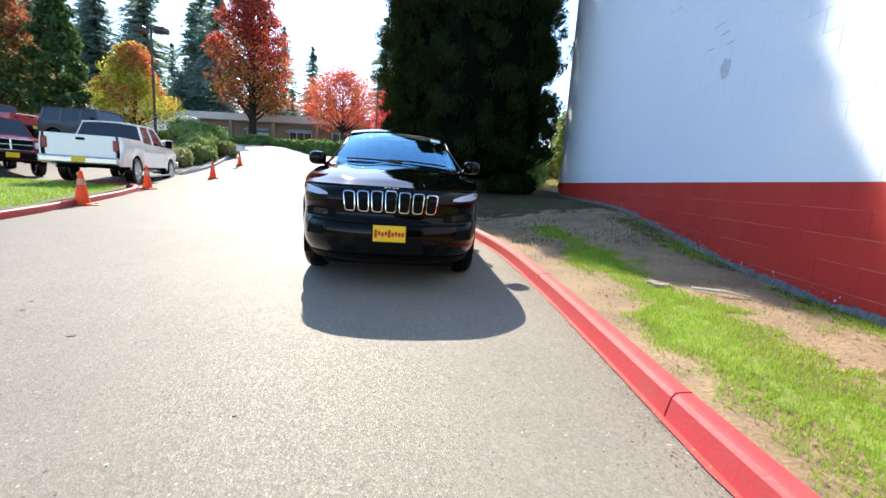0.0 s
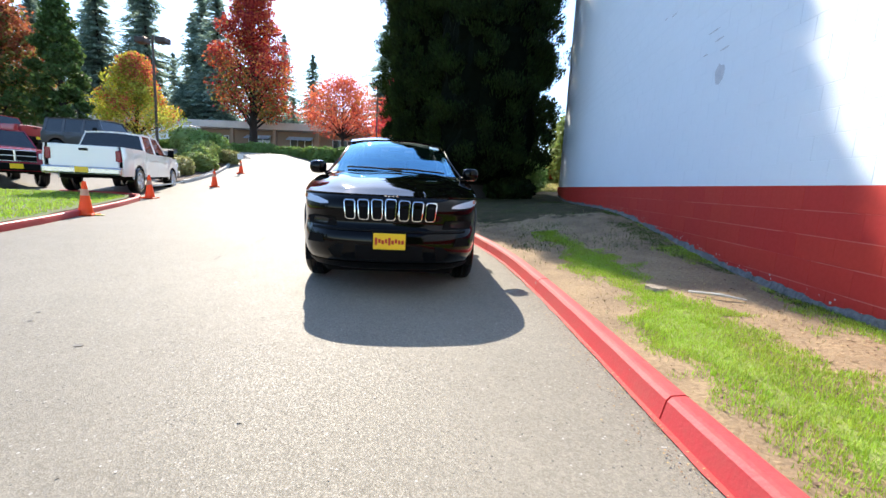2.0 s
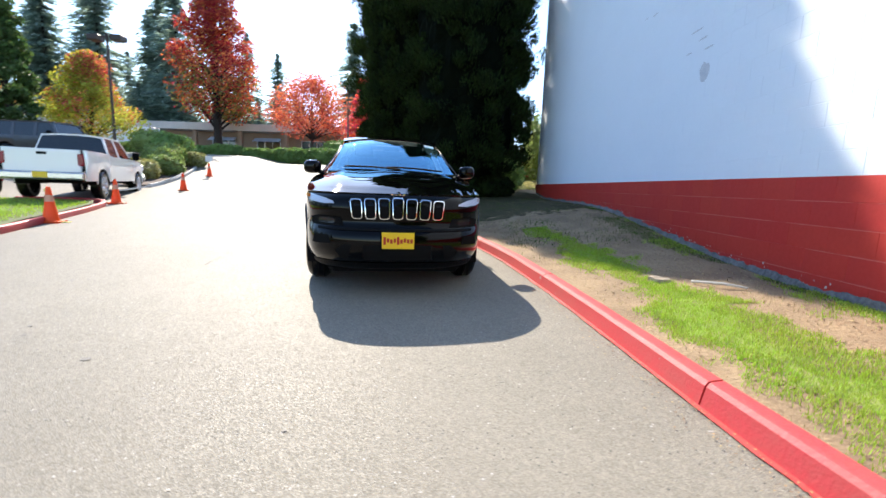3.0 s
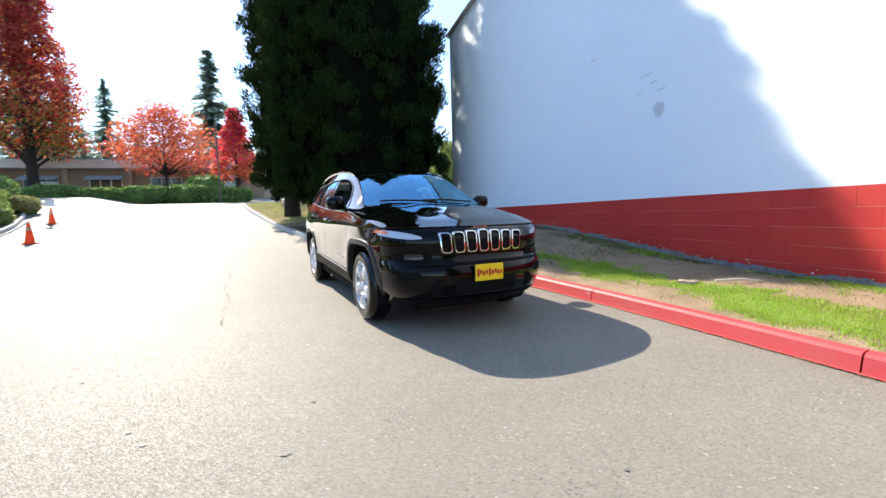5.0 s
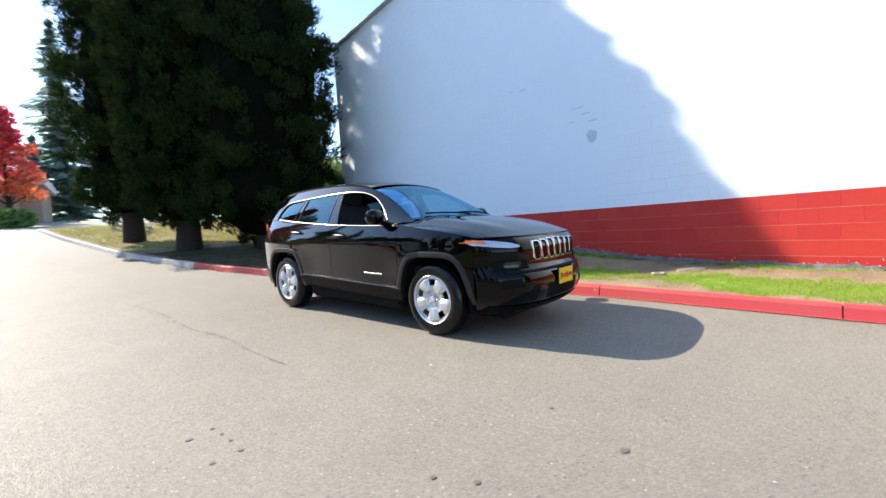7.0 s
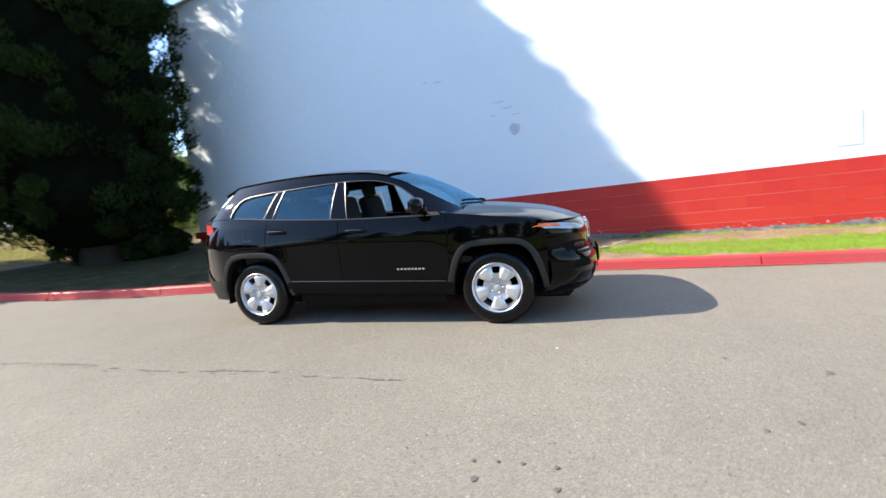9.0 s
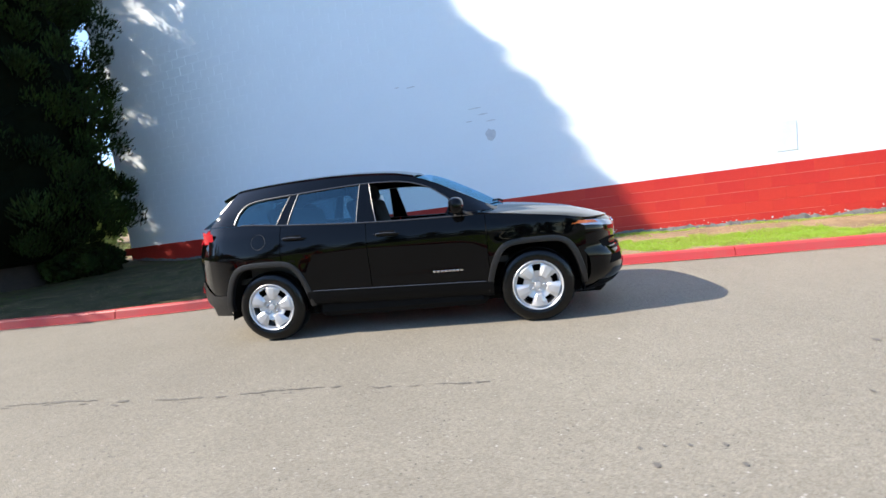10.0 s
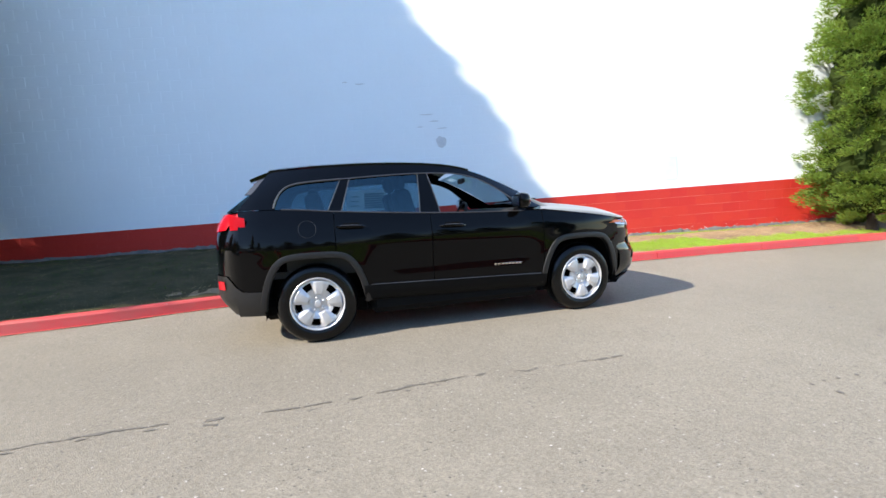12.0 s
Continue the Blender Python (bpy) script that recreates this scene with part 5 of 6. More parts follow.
part("bonnet", bm, PAINT, suv, smooth=True)

bm = bmesh.new()
grid(bm, lambda u, t: nose(math.copysign(abs(u) ** 0.8, u) * (0.888 - TUCK(0.24 + t * 0.705) * 0.95), 0.24 + t * 0.705), span(-1, 1, 60), span(0, 1, 30))
part("front_bumper", bm, PAINT, suv, smooth=True)


def patch(name, outline, mat, lift, label="", parent=None, sub=3):
    """A piece of the front skin inside an outline of (y, z)."""
    bm = bmesh.new()
    f = bm.faces.new([bm.verts.new((0, y, z)) for y, z in outline])
    bmesh.ops.triangulate(bm, faces=[f])
    bmesh.ops.subdivide_edges(bm, edges=bm.edges, cuts=sub, use_grid_fill=True)
    for v in bm.verts:
        v.co = nose(v.co.y, v.co.z, lift)
    return part(name, bm, mat, parent or suv, label, smooth=True)


def rounded(cx, cz, w, h, r, taper=0.0, n=4, slant=0.0):
    pts = []
    for qx, qz, a0 in ((1, 1, 0), (-1, 1, 90), (-1, -1, 180), (1, -1, 270)):
        for k in range(n + 1):
            a = math.radians(a0 + 90 * k / n)
            x = qx * (w / 2 - r) + r * math.cos(a)
            z = qz * (h / 2 - r) + r * math.sin(a)
            pts.append((cx + x * (1 + taper * z / h) + slant * z, cz + z))
    return pts


patch("lower_intake", [(-0.5, 0.5), (-0.58, 0.44), (-0.52, 0.36), (0.52, 0.36), (0.58, 0.44), (0.5, 0.5)], MATTE, 0.006, "dark lower air intake")
bm = bmesh.new()
grid(bm, lambda u, t: nose(u * 0.80, 0.255 + 0.07 * t, 0.012), span(-1, 1, 30), [0, 0.5, 1])
part("front_lip", bm, CLAD, suv, smooth=True)
bm = bmesh.new()
grid(bm, lambda u, t: nose(u * 0.74, 0.625 + 0.022 * t, 0.016 - 0.01 * abs(t - 0.5)), span(-1, 1, 30), [0, 0.5, 1])
part("bumper_step", bm, CLAD, suv, smooth=True)
# seven grille slots, chrome rings
for k in range(7):
    cy = (k - 3) * 0.128
    h = 0.205 - 0.006 * abs(k - 3)
    zc = 0.815 + 0.003 * (3 - abs(k - 3))
    sl = 0.09 * (k - 3) / 3
    outer, inner = rounded(cy, zc, 0.112, h, 0.03, 0.15, slant=sl), rounded(cy, zc, 0.082, h - 0.03, 0.022, 0.15, slant=sl)
    bm = bmesh.new()
    loops = [[bm.verts.new(nose(y, z, l)) for y, z in o] for o, l in ((outer, 0.002), (rounded(cy, zc, 0.104, h - 0.008, 0.028, 0.15, slant=sl), 0.016), (rounded(cy, zc, 0.09, h - 0.022, 0.024, 0.15, slant=sl), 0.016), (inner, -0.02))]
    for a, b in zip(loops, loops[1:]):
        for i in range(len(a)):
            j = (i + 1) % len(a)
            bm.faces.new((a[i], a[j], b[j], b[i]))
    g = part("grille_slot", bm, CHROME, suv, "bright chrome grille surround", smooth=True)
    patch("grille_opening", inner, MATTE, 0.004, parent=g, sub=1)
# lamps
FOG = material("fog_reflector", (0.03, 0.03, 0.032), 0.15, metal=0.4)
for s in (1, -1):
    o = [(s * y, z) for y, z in ((0.59, 0.858), (0.60, 0.876), (0.68, 0.903), (0.78, 0.922), (0.84, 0.93), (0.878, 0.934), (0.883, 0.908), (0.876, 0.885), (0.80, 0.866), (0.68, 0.852))]
    hl = patch("headlight", o, material("lamp_reflector", (0.68, 0.7, 0.78), 0.25, metal=0.15, coat=0.6) if s == 1 else bpy.data.materials["lamp_reflector"], 0.006, "slim clear headlight")
    patch("headlight_lens", o, LENS, 0.014, parent=hl)
    patch("turn_signal", [(s * y, z) for y, z in ((0.82, 0.895), (0.825, 0.925), (0.878, 0.932), (0.883, 0.905))], AMBER, 0.017, "amber corner lens", hl, 2)
    bm = bmesh.new()
    grid(bm, lambda x, t: (x, s * (width_at(x, 0.92) + 0.006), 0.905 + (0.03 - 0.22 * (1.83 - x)) * t), span(1.70, 1.83, 8), [0, 0.5, 1])
    part("side_lens", bm, AMBER, hl)
    o = [(s * y, z) for y, z in ((0.50, 0.66), (0.53, 0.735), (0.74, 0.745), (0.82, 0.72), (0.80, 0.655))]
    fg = patch("fog_recess", o, MATTE, 0.006, "dark fog-lamp recess")
    patch("fog_lamp", [(s * y, z) for y, z in rounded(0.66, 0.70, 0.15, 0.05, 0.022)], FOG, 0.012, parent=fg)
    o = [(s * y, z) for y, z in ((0.62, 0.5), (0.64, 0.575), (0.78, 0.57), (0.80, 0.49))]
    patch("side_intake", o, MATTE, 0.005)
# yellow dealer plate with a red mark
pl = Vector((2.33, 0.0, 0.545))
bm = bmesh.new()
box(bm, pl - Vector((0.012, 0, 0)), (0.014, 0.315, 0.175), 0.006)
fr = part("plate_frame", bm, MATTE, suv)
bm = bmesh.new()
box(bm, pl, (0.012, 0.292, 0.148), 0.004)
np_ = part("plate", bm, PLATE_Y, fr, "bright yellow dealer plate with a red mark")
bm = bmesh.new()
for k in range(9):
    box(bm, pl + Vector((0.008, -0.12 + k * 0.03, 0.006 * math.sin(k * 2.3))), (0.004, 0.022, 0.038 if k not in (0, 4) else 0.07), 0.002, None)
part("lettering", bm, INK, np_)
bm = bmesh.new()
for k in range(4):
    box(bm, Vector((2.165, -0.052 + k * 0.035, 0.945)), (0.012, 0.026, 0.028), 0.004)
part("bonnet_badge", bm, CHROME, suv, "small chrome badge on black paint")
# underbody
bm = bmesh.new()
box(bm, (0.1, 0, 0.285), (3.9, 1.3, 0.19), 0.05)
box(bm, (0, 0, 0.385), (1.76, 1.70, 0.39), 0.06)
for xc in WHEELS:
    box(bm, (xc, 0, 0.53), (0.9, 1.02, 0.5))
part("underbody", bm, MATTE, suv)

# greenhouse
RAIL = curve([(-2.0, 1.50), (-1.8, 1.545), (-1.55, 1.575), (-1.05, 1.602), (-0.5, 1.605), (-0.03, 1.575), (0.2, 1.53), (0.35, 1.482), (0.63, 1.345), (0.8, 1.255), (0.97, 1.165), (1.05, 1.13)])
RAIL_Y = curve([(-2.0, 0.56), (-1.6, 0.60), (-1.0, 0.625), (-0.2, 0.625), (0.3, 0.615), (0.63, 0.66), (0.97, 0.735), (1.05, 0.75)])
DLO = curve([(-1.665, 1.225), (-1.65, 1.28), (-1.61, 1.36), (-1.55, 1.415), (-1.47, 1.442), (-1.40, 1.452), (-1.25, 1.464), (-1.06, 1.475), (-0.7, 1.495), (-0.35, 1.508), (-0.1, 1.505), (0.13, 1.484), (0.34, 1.418), (0.5, 1.318), (0.66, 1.185), (0.73, 1.12)])


def skin_y(x, z):
    """Half width of the window band: leans in from belt to roof rail."""
    zb, zr = BELT(x), max(RAIL(x), BELT(x) + 0.02)
    t = min(1, max(0, (z - zb) / (zr - zb)))
    a = PLAN(x) - TUCK(zb) - 0.006
    return a + (RAIL_Y(x) - a) * (t ** 1.25)


def band(name, bottom, top, a, b, mat, lift=0.0, n=12, label="", m=5, parent=None, both=True):
    for s in ((1, -1) if both is True else (both,)):
        bm = bmesh.new()
        grid(bm, lambda u, t: ((lambda x, z: (x, s * (skin_y(x, z) + lift), z))(a(t) + u * (b(t) - a(t)), bottom(a(t) + u * (b(t) - a(t))) + t * (top(a(t) + u * (b(t) - a(t))) - bottom(a(t) + u * (b(t) - a(t)))))), span(0, 1, n), span(0, 1, m))
        part(name, bm, mat, parent or suv, label, smooth=True)


const = lambda v: (lambda t: v)
line_of = lambda p, q: (lambda t: p + (q - p) * t)
belt_in = lambda x: BELT(x) + 0.006
band("roof_rail", lambda x: max(DLO(x), belt_in(x)), RAIL, const(-1.67), const(1.03), PAINT, 0.0, 80)
band("rear_pillar", belt_in, RAIL, line_of(-1.97, -1.70), const(-1.66), PAINT, 0.0, 14)
band("centre_pillar", belt_in, DLO, line_of(-0.36, -0.33), line_of(-0.16, -0.235), PAINT, 0.001)
band("rear_pillar", belt_in, DLO, line_of(-1.205, -1.07), line_of(-1.085, -0.985), PAINT, 0.001)
band("front_pillar", belt_in, DLO, line_of(0.68, 0.55), line_of(0.76, 0.66), PAINT, 0.001)
qw = band("quarter_window", belt_in, DLO, const(-1.655), line_of(-1.2, -1.065), TINT_GLASS, -0.006, 24)
band("rear_window", belt_in, DLO, line_of(-1.09, -0.99), line_of(-0.355, -0.325), TINT_GLASS, -0.006, 14, both=-1)
band("rear_window", belt_in, DLO, line_of(-1.09, -0.99), line_of(-0.355, -0.325), glass("pale_tinted_glass", (0.6, 0.8, 0.86), 0.8), -0.006, 14, both=1)
# the left front pane is up, the right one is wound down
band("front_window", belt_in, DLO, line_of(-0.165, -0.24), line_of(0.69, 0.55), CLEAR_GLASS, -0.006, 14, both=1)
for s in (1, -1):
    for nm, pts in (("belt_trim", [(x, BELT(x) + 0.006) for x in span(-1.6, 0.68, 40)]), ("window_trim", [(x, DLO(x)) for x in span(-1.662, 0.70, 80)])):
        bm = bmesh.new()
        tube(bm, [(x, s * (skin_y(x, z) + 0.004), z) for x, z in pts], [0.0065] * len(pts), 6)
        part(nm, bm, SATIN, suv, smooth=True)
    bm = bmesh.new()
    P = [(x, DLO(x)) for x in span(-1.664, -1.07, 50)]
    tube(bm, [(x, s * (skin_y(x, z) + 0.007), z) for x, z in P], [0.009] * len(P), 6)
    part("quarter_trim", bm, BRIGHT_TRIM, suv, smooth=True)
    for x0, x1 in ((-0.36, -0.33), (-0.16, -0.235), (-1.205, -1.07), (-1.085, -0.985)):
        bm = bmesh.new()
        P = [(x0 + (x1 - x0) * t, BELT(x0) + t * (DLO(x1) - BELT(x0))) for t in span(0, 1, 6)]
        tube(bm, [(x, s * (skin_y(x, z) + 0.003), z) for x, z in P], [0.005] * 7, 6)
        part("pillar_trim", bm, BRIGHT_TRIM if x0 in (-0.36, -1.205) else SATIN, suv, smooth=True)

# roof, screens
bm = bmesh.new()
grid(bm, lambda x, t: (x, t * (RAIL_Y(x) + 0.002), RAIL(x) + 0.055 * (1 - abs(t) ** 2.2) - 0.002), span(-1.70, 0.22, 36), span(-1, 1, 24))
thick(bm, -0.02)
part("roof", bm, PAINT, suv, smooth=True)


def screen(t, v):
    """Windscreen: t across, v from roof to cowl."""
    x0, x1 = 0.24 + 0.1 * (1 - t * t), 0.99 + 0.15 * (1 - t * t)
    x = x0 + v * (x1 - x0)
    xe = 0.24 + v * 0.75
    y = t * (RAIL_Y(xe) - 0.01)
    z = RAIL(xe) + 0.05 * (1 - abs(t) ** 2.2) * (1 - v * 0.9) - 0.004 + 0.012 * math.sin(math.pi * v)
    return (x, y, z)


bm = bmesh.new()
grid(bm, screen, span(-1, 1, 24), span(0, 1, 16))
ws = part("windscreen", bm, SCREEN_GLASS, suv, smooth=True)
bm = bmesh.new()
grid(bm, lambda t, v: Vector(screen(t * 0.16, 0.02 + 0.14 * v)) + Vector((-0.01, 0, -0.012)), span(-1, 1, 6), span(0, 1, 4))
part("mirror_mount_shade", bm, MATTE, ws)
bm = bmesh.new()
grid(bm, lambda t, v: Vector(screen(0.72 + 0.2 * t, 0.07 + 0.1 * v)) + Vector((0.004, 0, 0.004)), span(0, 1, 6), span(0, 1, 4))
part("sticker", bm, PAPER, ws, "small pale windscreen sticker")
bm = bmesh.new()
grid(bm, lambda t, v: (0.86 + 0.15 * (1 - t * t) + v * (0.10 if abs(t) < 0.95 else 0.02), t * 0.76, 1.15 + 0.012 * (1 - t * t) - 0.01 * v), span(-1, 1, 20), [0, 1])
part("cowl", bm, MATTE, suv)
for y0, y1 in ((0.58, -0.08), (0.08, -0.56)):
    bm = bmesh.new()
    P = [Vector(screen(y0 / 0.72 + (y1 - y0) / 0.72 * t, 0.97 - 0.05 * math.sin(t * 2))) + Vector((0.012, 0, 0.018)) for t in span(0, 1, 8)]
    tube(bm, P, [0.01] * 9, 6)
    part("wiper", bm, MATTE, suv)
# mirrors
for s in (1, -1):
    bm = bmesh.new()
    bmesh.ops.create_uvsphere(bm, u_segments=20, v_segments=14, radius=1)
    for v in bm.verts:
        q = Vector((math.copysign(abs(v.co.x) ** 0.75, v.co.x), math.copysign(abs(v.co.y) ** 0.7, v.co.y), math.copysign(abs(v.co.z) ** 0.7, v.co.z)))
        v.co = Vector((0.635 + q.x * (0.085 if q.x > 0 else 0.05), s * 0.965 + q.y * 0.104, 1.188 + q.z * 0.082))
    mr = part("mirror", bm, PAINT, suv, smooth=True)
    bm = bmesh.new()
    tube(bm, [(0.66, s * 0.80, 1.10), (0.65, s * 0.88, 1.135), (0.645, s * 0.93, 1.15)], [0.03, 0.026, 0.022], 8)
    part("mirror_foot", bm, CLAD, mr, smooth=True)
    bm = bmesh.new()
    grid(bm, lambda u, v: (0.582, s * 0.965 + 0.075 * u, 1.185 + 0.05 * v), [-1, 1], [-1, 1])
    part("mirror_glass", bm, CHROME, mr)

# tail
TAIL = curve([(0.25, 2.12), (0.33, 2.17), (0.45, 2.235), (0.6, 2.245), (0.66, 2.24), (0.75, 2.24), (0.95, 2.235), (1.1, 2.20), (1.2, 2.15), (1.25, 2.12), (1.5, 1.93)])


EDGE = curve([(0, 0), (0.4, 0.01), (0.6, 0.04), (0.7, 0.075), (0.76, 0.11), (0.81, 0.16), (0.85, 0.23), (0.88, 0.32), (0.905, 0.44), (0.94, 0.6)])


def tail(y, z, lift=0.0):
    t = min(1, abs(y) / 0.88)
    return Vector((-(TAIL(z) - EDGE(abs(y) + TUCK(z) * 0.9) + lift * (1 - 0.6 * t ** 4)), y + math.copysign(lift * 0.9 * t ** 4, y), z))


bm = bmesh.new()
grid(bm, lambda u, z: tail(math.copysign(abs(u) ** 0.75, u) * (0.888 - TUCK(z) * 0.95), z), span(-1, 1, 48), span(0.46, 1.21, 16))
part("tailgate", bm, PAINT, suv, smooth=True)
bm = bmesh.new()
def bumper(u, t):
    y = math.copysign(abs(u) ** 0.75, u)
    z = 0.29 + t * (0.37 - 0.15 * smooth01((abs(y) - 0.9) / 0.09))
    return tail(y * (0.892 - TUCK(z) * 0.95), z, 0.012)


grid(bm, bumper, span(-1, 1, 64), span(0, 1, 10))
part("rear_bumper", bm, TRIM, suv, "grey-black plastic rear bumper", smooth=True)
for s in (1, -1):
    bm = bmesh.new()
    grid(bm, lambda x, z: (x, s * (width_at(x, z) + 0.008), z), span(-2.02, -1.80, 10), span(0.29, 0.512, 8))
    part("bumper_corner", bm, TRIM, suv, smooth=True)
    bm = bmesh.new()
    grid(bm, lambda u, t: tail(s * (0.55 + 0.225 * u), 1.04 + 0.02 * u + t * (0.155 - 0.02 * u), 0.016), span(0, 1, 12), span(0, 1, 5))
    tl = part("tail_light", bm, RED_LENS, suv, "red wrap-round tail light", smooth=True)
    bm = bmesh.new()
    grid(bm, lambda u, t: tail(s * (0.70 + 0.09 * u), 0.54 + t * 0.075, 0.022), span(0, 1, 6), [0, 1])
    part("reflector", bm, RED_LENS, suv, "red bumper reflector")
    bm = bmesh.new()
    grid(bm, lambda x, t: (x, s * (width_at(x, 1.1) + 0.007), 1.055 + 0.03 * (x + 2.03) + t * (0.13 - 0.25 * (x + 2.03))), span(-2.03, -1.90, 8), [0, 0.5, 1])
    part("side_lens", bm, RED_LENS, tl, smooth=True)
bm = bmesh.new()
grid(bm, lambda u, v: (-1.74 - 0.36 * v - 0.04 * (1 - u * u) + 0.06 * abs(u) ** 3, u * (0.55 + 0.22 * v), 1.525 - 0.31 * v), span(-1, 1, 20), span(0, 1, 8))
part("rear_screen", bm, TINT_GLASS, suv, smooth=True)
bm = bmesh.new()
grid(bm, lambda u, v: (-1.66 - 0.26 * v + 0.05 * u * u, u * 0.6, 1.59 - 0.06 * v + 0.02 * (1 - u * u) - 0.03 * v * v), span(-1, 1, 16), span(0, 1, 6))
thick(bm, 0.03)
part("spoiler", bm, PAINT, suv, smooth=True)
for s in (1, -1):
    bm = bmesh.new()
    grid(bm, lambda t, v: Vector((-2.03 + 0.27 * t, s * (skin_y(-1.97 + 0.27 * t, 1.22 + 0.30 * t) * (1 - 0.0 * v) - 0.1 * v), 1.21 + 0.30 * t)) + Vector((0.06 * (1 - v), 0, 0)), span(0, 1, 8), [0, 0.5, 1])
    part("rear_pillar_cap", bm, PAINT, suv, smooth=True)
# fin in brighter satin than the body, standing in for a sky reflection
for s in (1, -1):
    bm = bmesh.new()
    grid(bm, lambda t, v: (-1.70 - 0.06 * v - 0.15 * t, s * (0.585 + 0.085 * t - 0.012 * v), 1.535 - 0.17 * t), span(0, 1, 6), [0, 0.5, 1])
    thick(bm, 0.012)
    part("spoiler_fin", bm, SATIN, suv, "fin beside the rear screen, sky reflection put into its finish", smooth=True)
bm = bmesh.new()
tube(bm, [(-1.25, 0, 1.64), (-1.30, 0, 1.675), (-1.36, 0, 1.685)], [0.025, 0.012, 0.005], 8)
part("antenna", bm, PAINT, suv, smooth=True)

# cabin
bm = bmesh.new()
box(bm, (-0.4, 0, 0.62), (3.0, 1.5, 0.06))
part("cabin_floor", bm, DASH, suv)
bm = bmesh.new()
box(bm, (0.78, 0, 0.96), (0.42, 1.44, 0.32), 0.08, seg=3)
box(bm, (0.5, 0, 0.8), (0.7, 0.26, 0.24), 0.04, seg=2)
part("dashboard", bm, DASH, suv)
for s in (1, -1):
    bm = bmesh.new()
    grid(bm, lambda x, z: (x, s * (skin_y(x, BELT(x)) - 0.07), z), span(-1.6, 0.7, 20), [0.62, 1.0, 1.08])
    thick(bm, 0.03)
    part("door_card", bm, DASH, suv)
    seat = part("front_seat", box(bmesh.new(), (-0.05, s * 0.37, 0.74), (0.52, 0.5, 0.2), 0.07, seg=3), SEAT, suv, smooth=True)
    part("backrest", box(bmesh.new(), (0, 0, 0.29), (0.16, 0.48, 0.62), 0.06, pose(-0.33, s * 0.37, 0.78, 0, -14, 0), seg=3), SEAT, seat, smooth=True)
    part("headrest", box(bmesh.new(), (0, 0, 0.7), (0.11, 0.27, 0.19), 0.05, pose(-0.33, s * 0.37, 0.78, 0, -12, 0), seg=3), SEAT, seat, smooth=True)
    hb = part("rear_headrest", box(bmesh.new(), (-1.33, s * 0.36, 1.33), (0.1, 0.26, 0.16), 0.045, seg=3), SEAT, suv, smooth=True)
bs = part("rear_bench", box(bmesh.new(), (-1.0, 0, 0.78), (0.5, 1.3, 0.2), 0.07, seg=3), SEAT, suv, smooth=True)
part("bench_back", box(bmesh.new(), (0, 0, 0.3), (0.15, 1.3, 0.62), 0.06, pose(-1.22, 0, 0.76, 0, -12, 0), seg=3), SEAT, bs, smooth=True)
bm = bmesh.new()
P = [(0.42 + 0.07 * math.sin(a), 0.37 + 0.185 * math.cos(a), 1.04 + 0.17 * math.sin(a)) for a in span(0, math.tau, 24)]
tube(bm, P, [0.015] * 25, 8, cap=False)
box(bm, (0.44, 0.37, 1.03), (0.05, 0.16, 0.1), 0.02)
box(bm, (0.45, 0.37, 1.05), (0.03, 0.34, 0.03), 0.01)
part("steering_wheel", bm, DASH, suv, smooth=True)
bm = bmesh.new()
box(bm, (0.34, 0, 1.46), (0.03, 0.22, 0.06), 0.015, seg=2)
part("cabin_mirror", bm, DASH, suv)
# price sheet on the left rear pane
bm = bmesh.new()
grid(bm, lambda x, z: (x, skin_y(x, z) - 0.012, z), span(-0.96, -0.44, 6), span(1.17, 1.435, 4))
sh = part("price_sheet", bm, PAPER, suv, "printed white sheet stuck on the rear pane")
bm = bmesh.new()
for k in range(7):
    z = 1.212 + k * 0.029
    box(bm, (-0.61, skin_y(-0.61, z) - 0.016, z), (0.255, 0.002, 0.025))
    if k % 2:
        box(bm, (-0.86, skin_y(-0.86, z) - 0.016, z), (0.1, 0.002, 0.012))
part("printing", bm, SCUFF, sh, "dense grey printing on white paper")


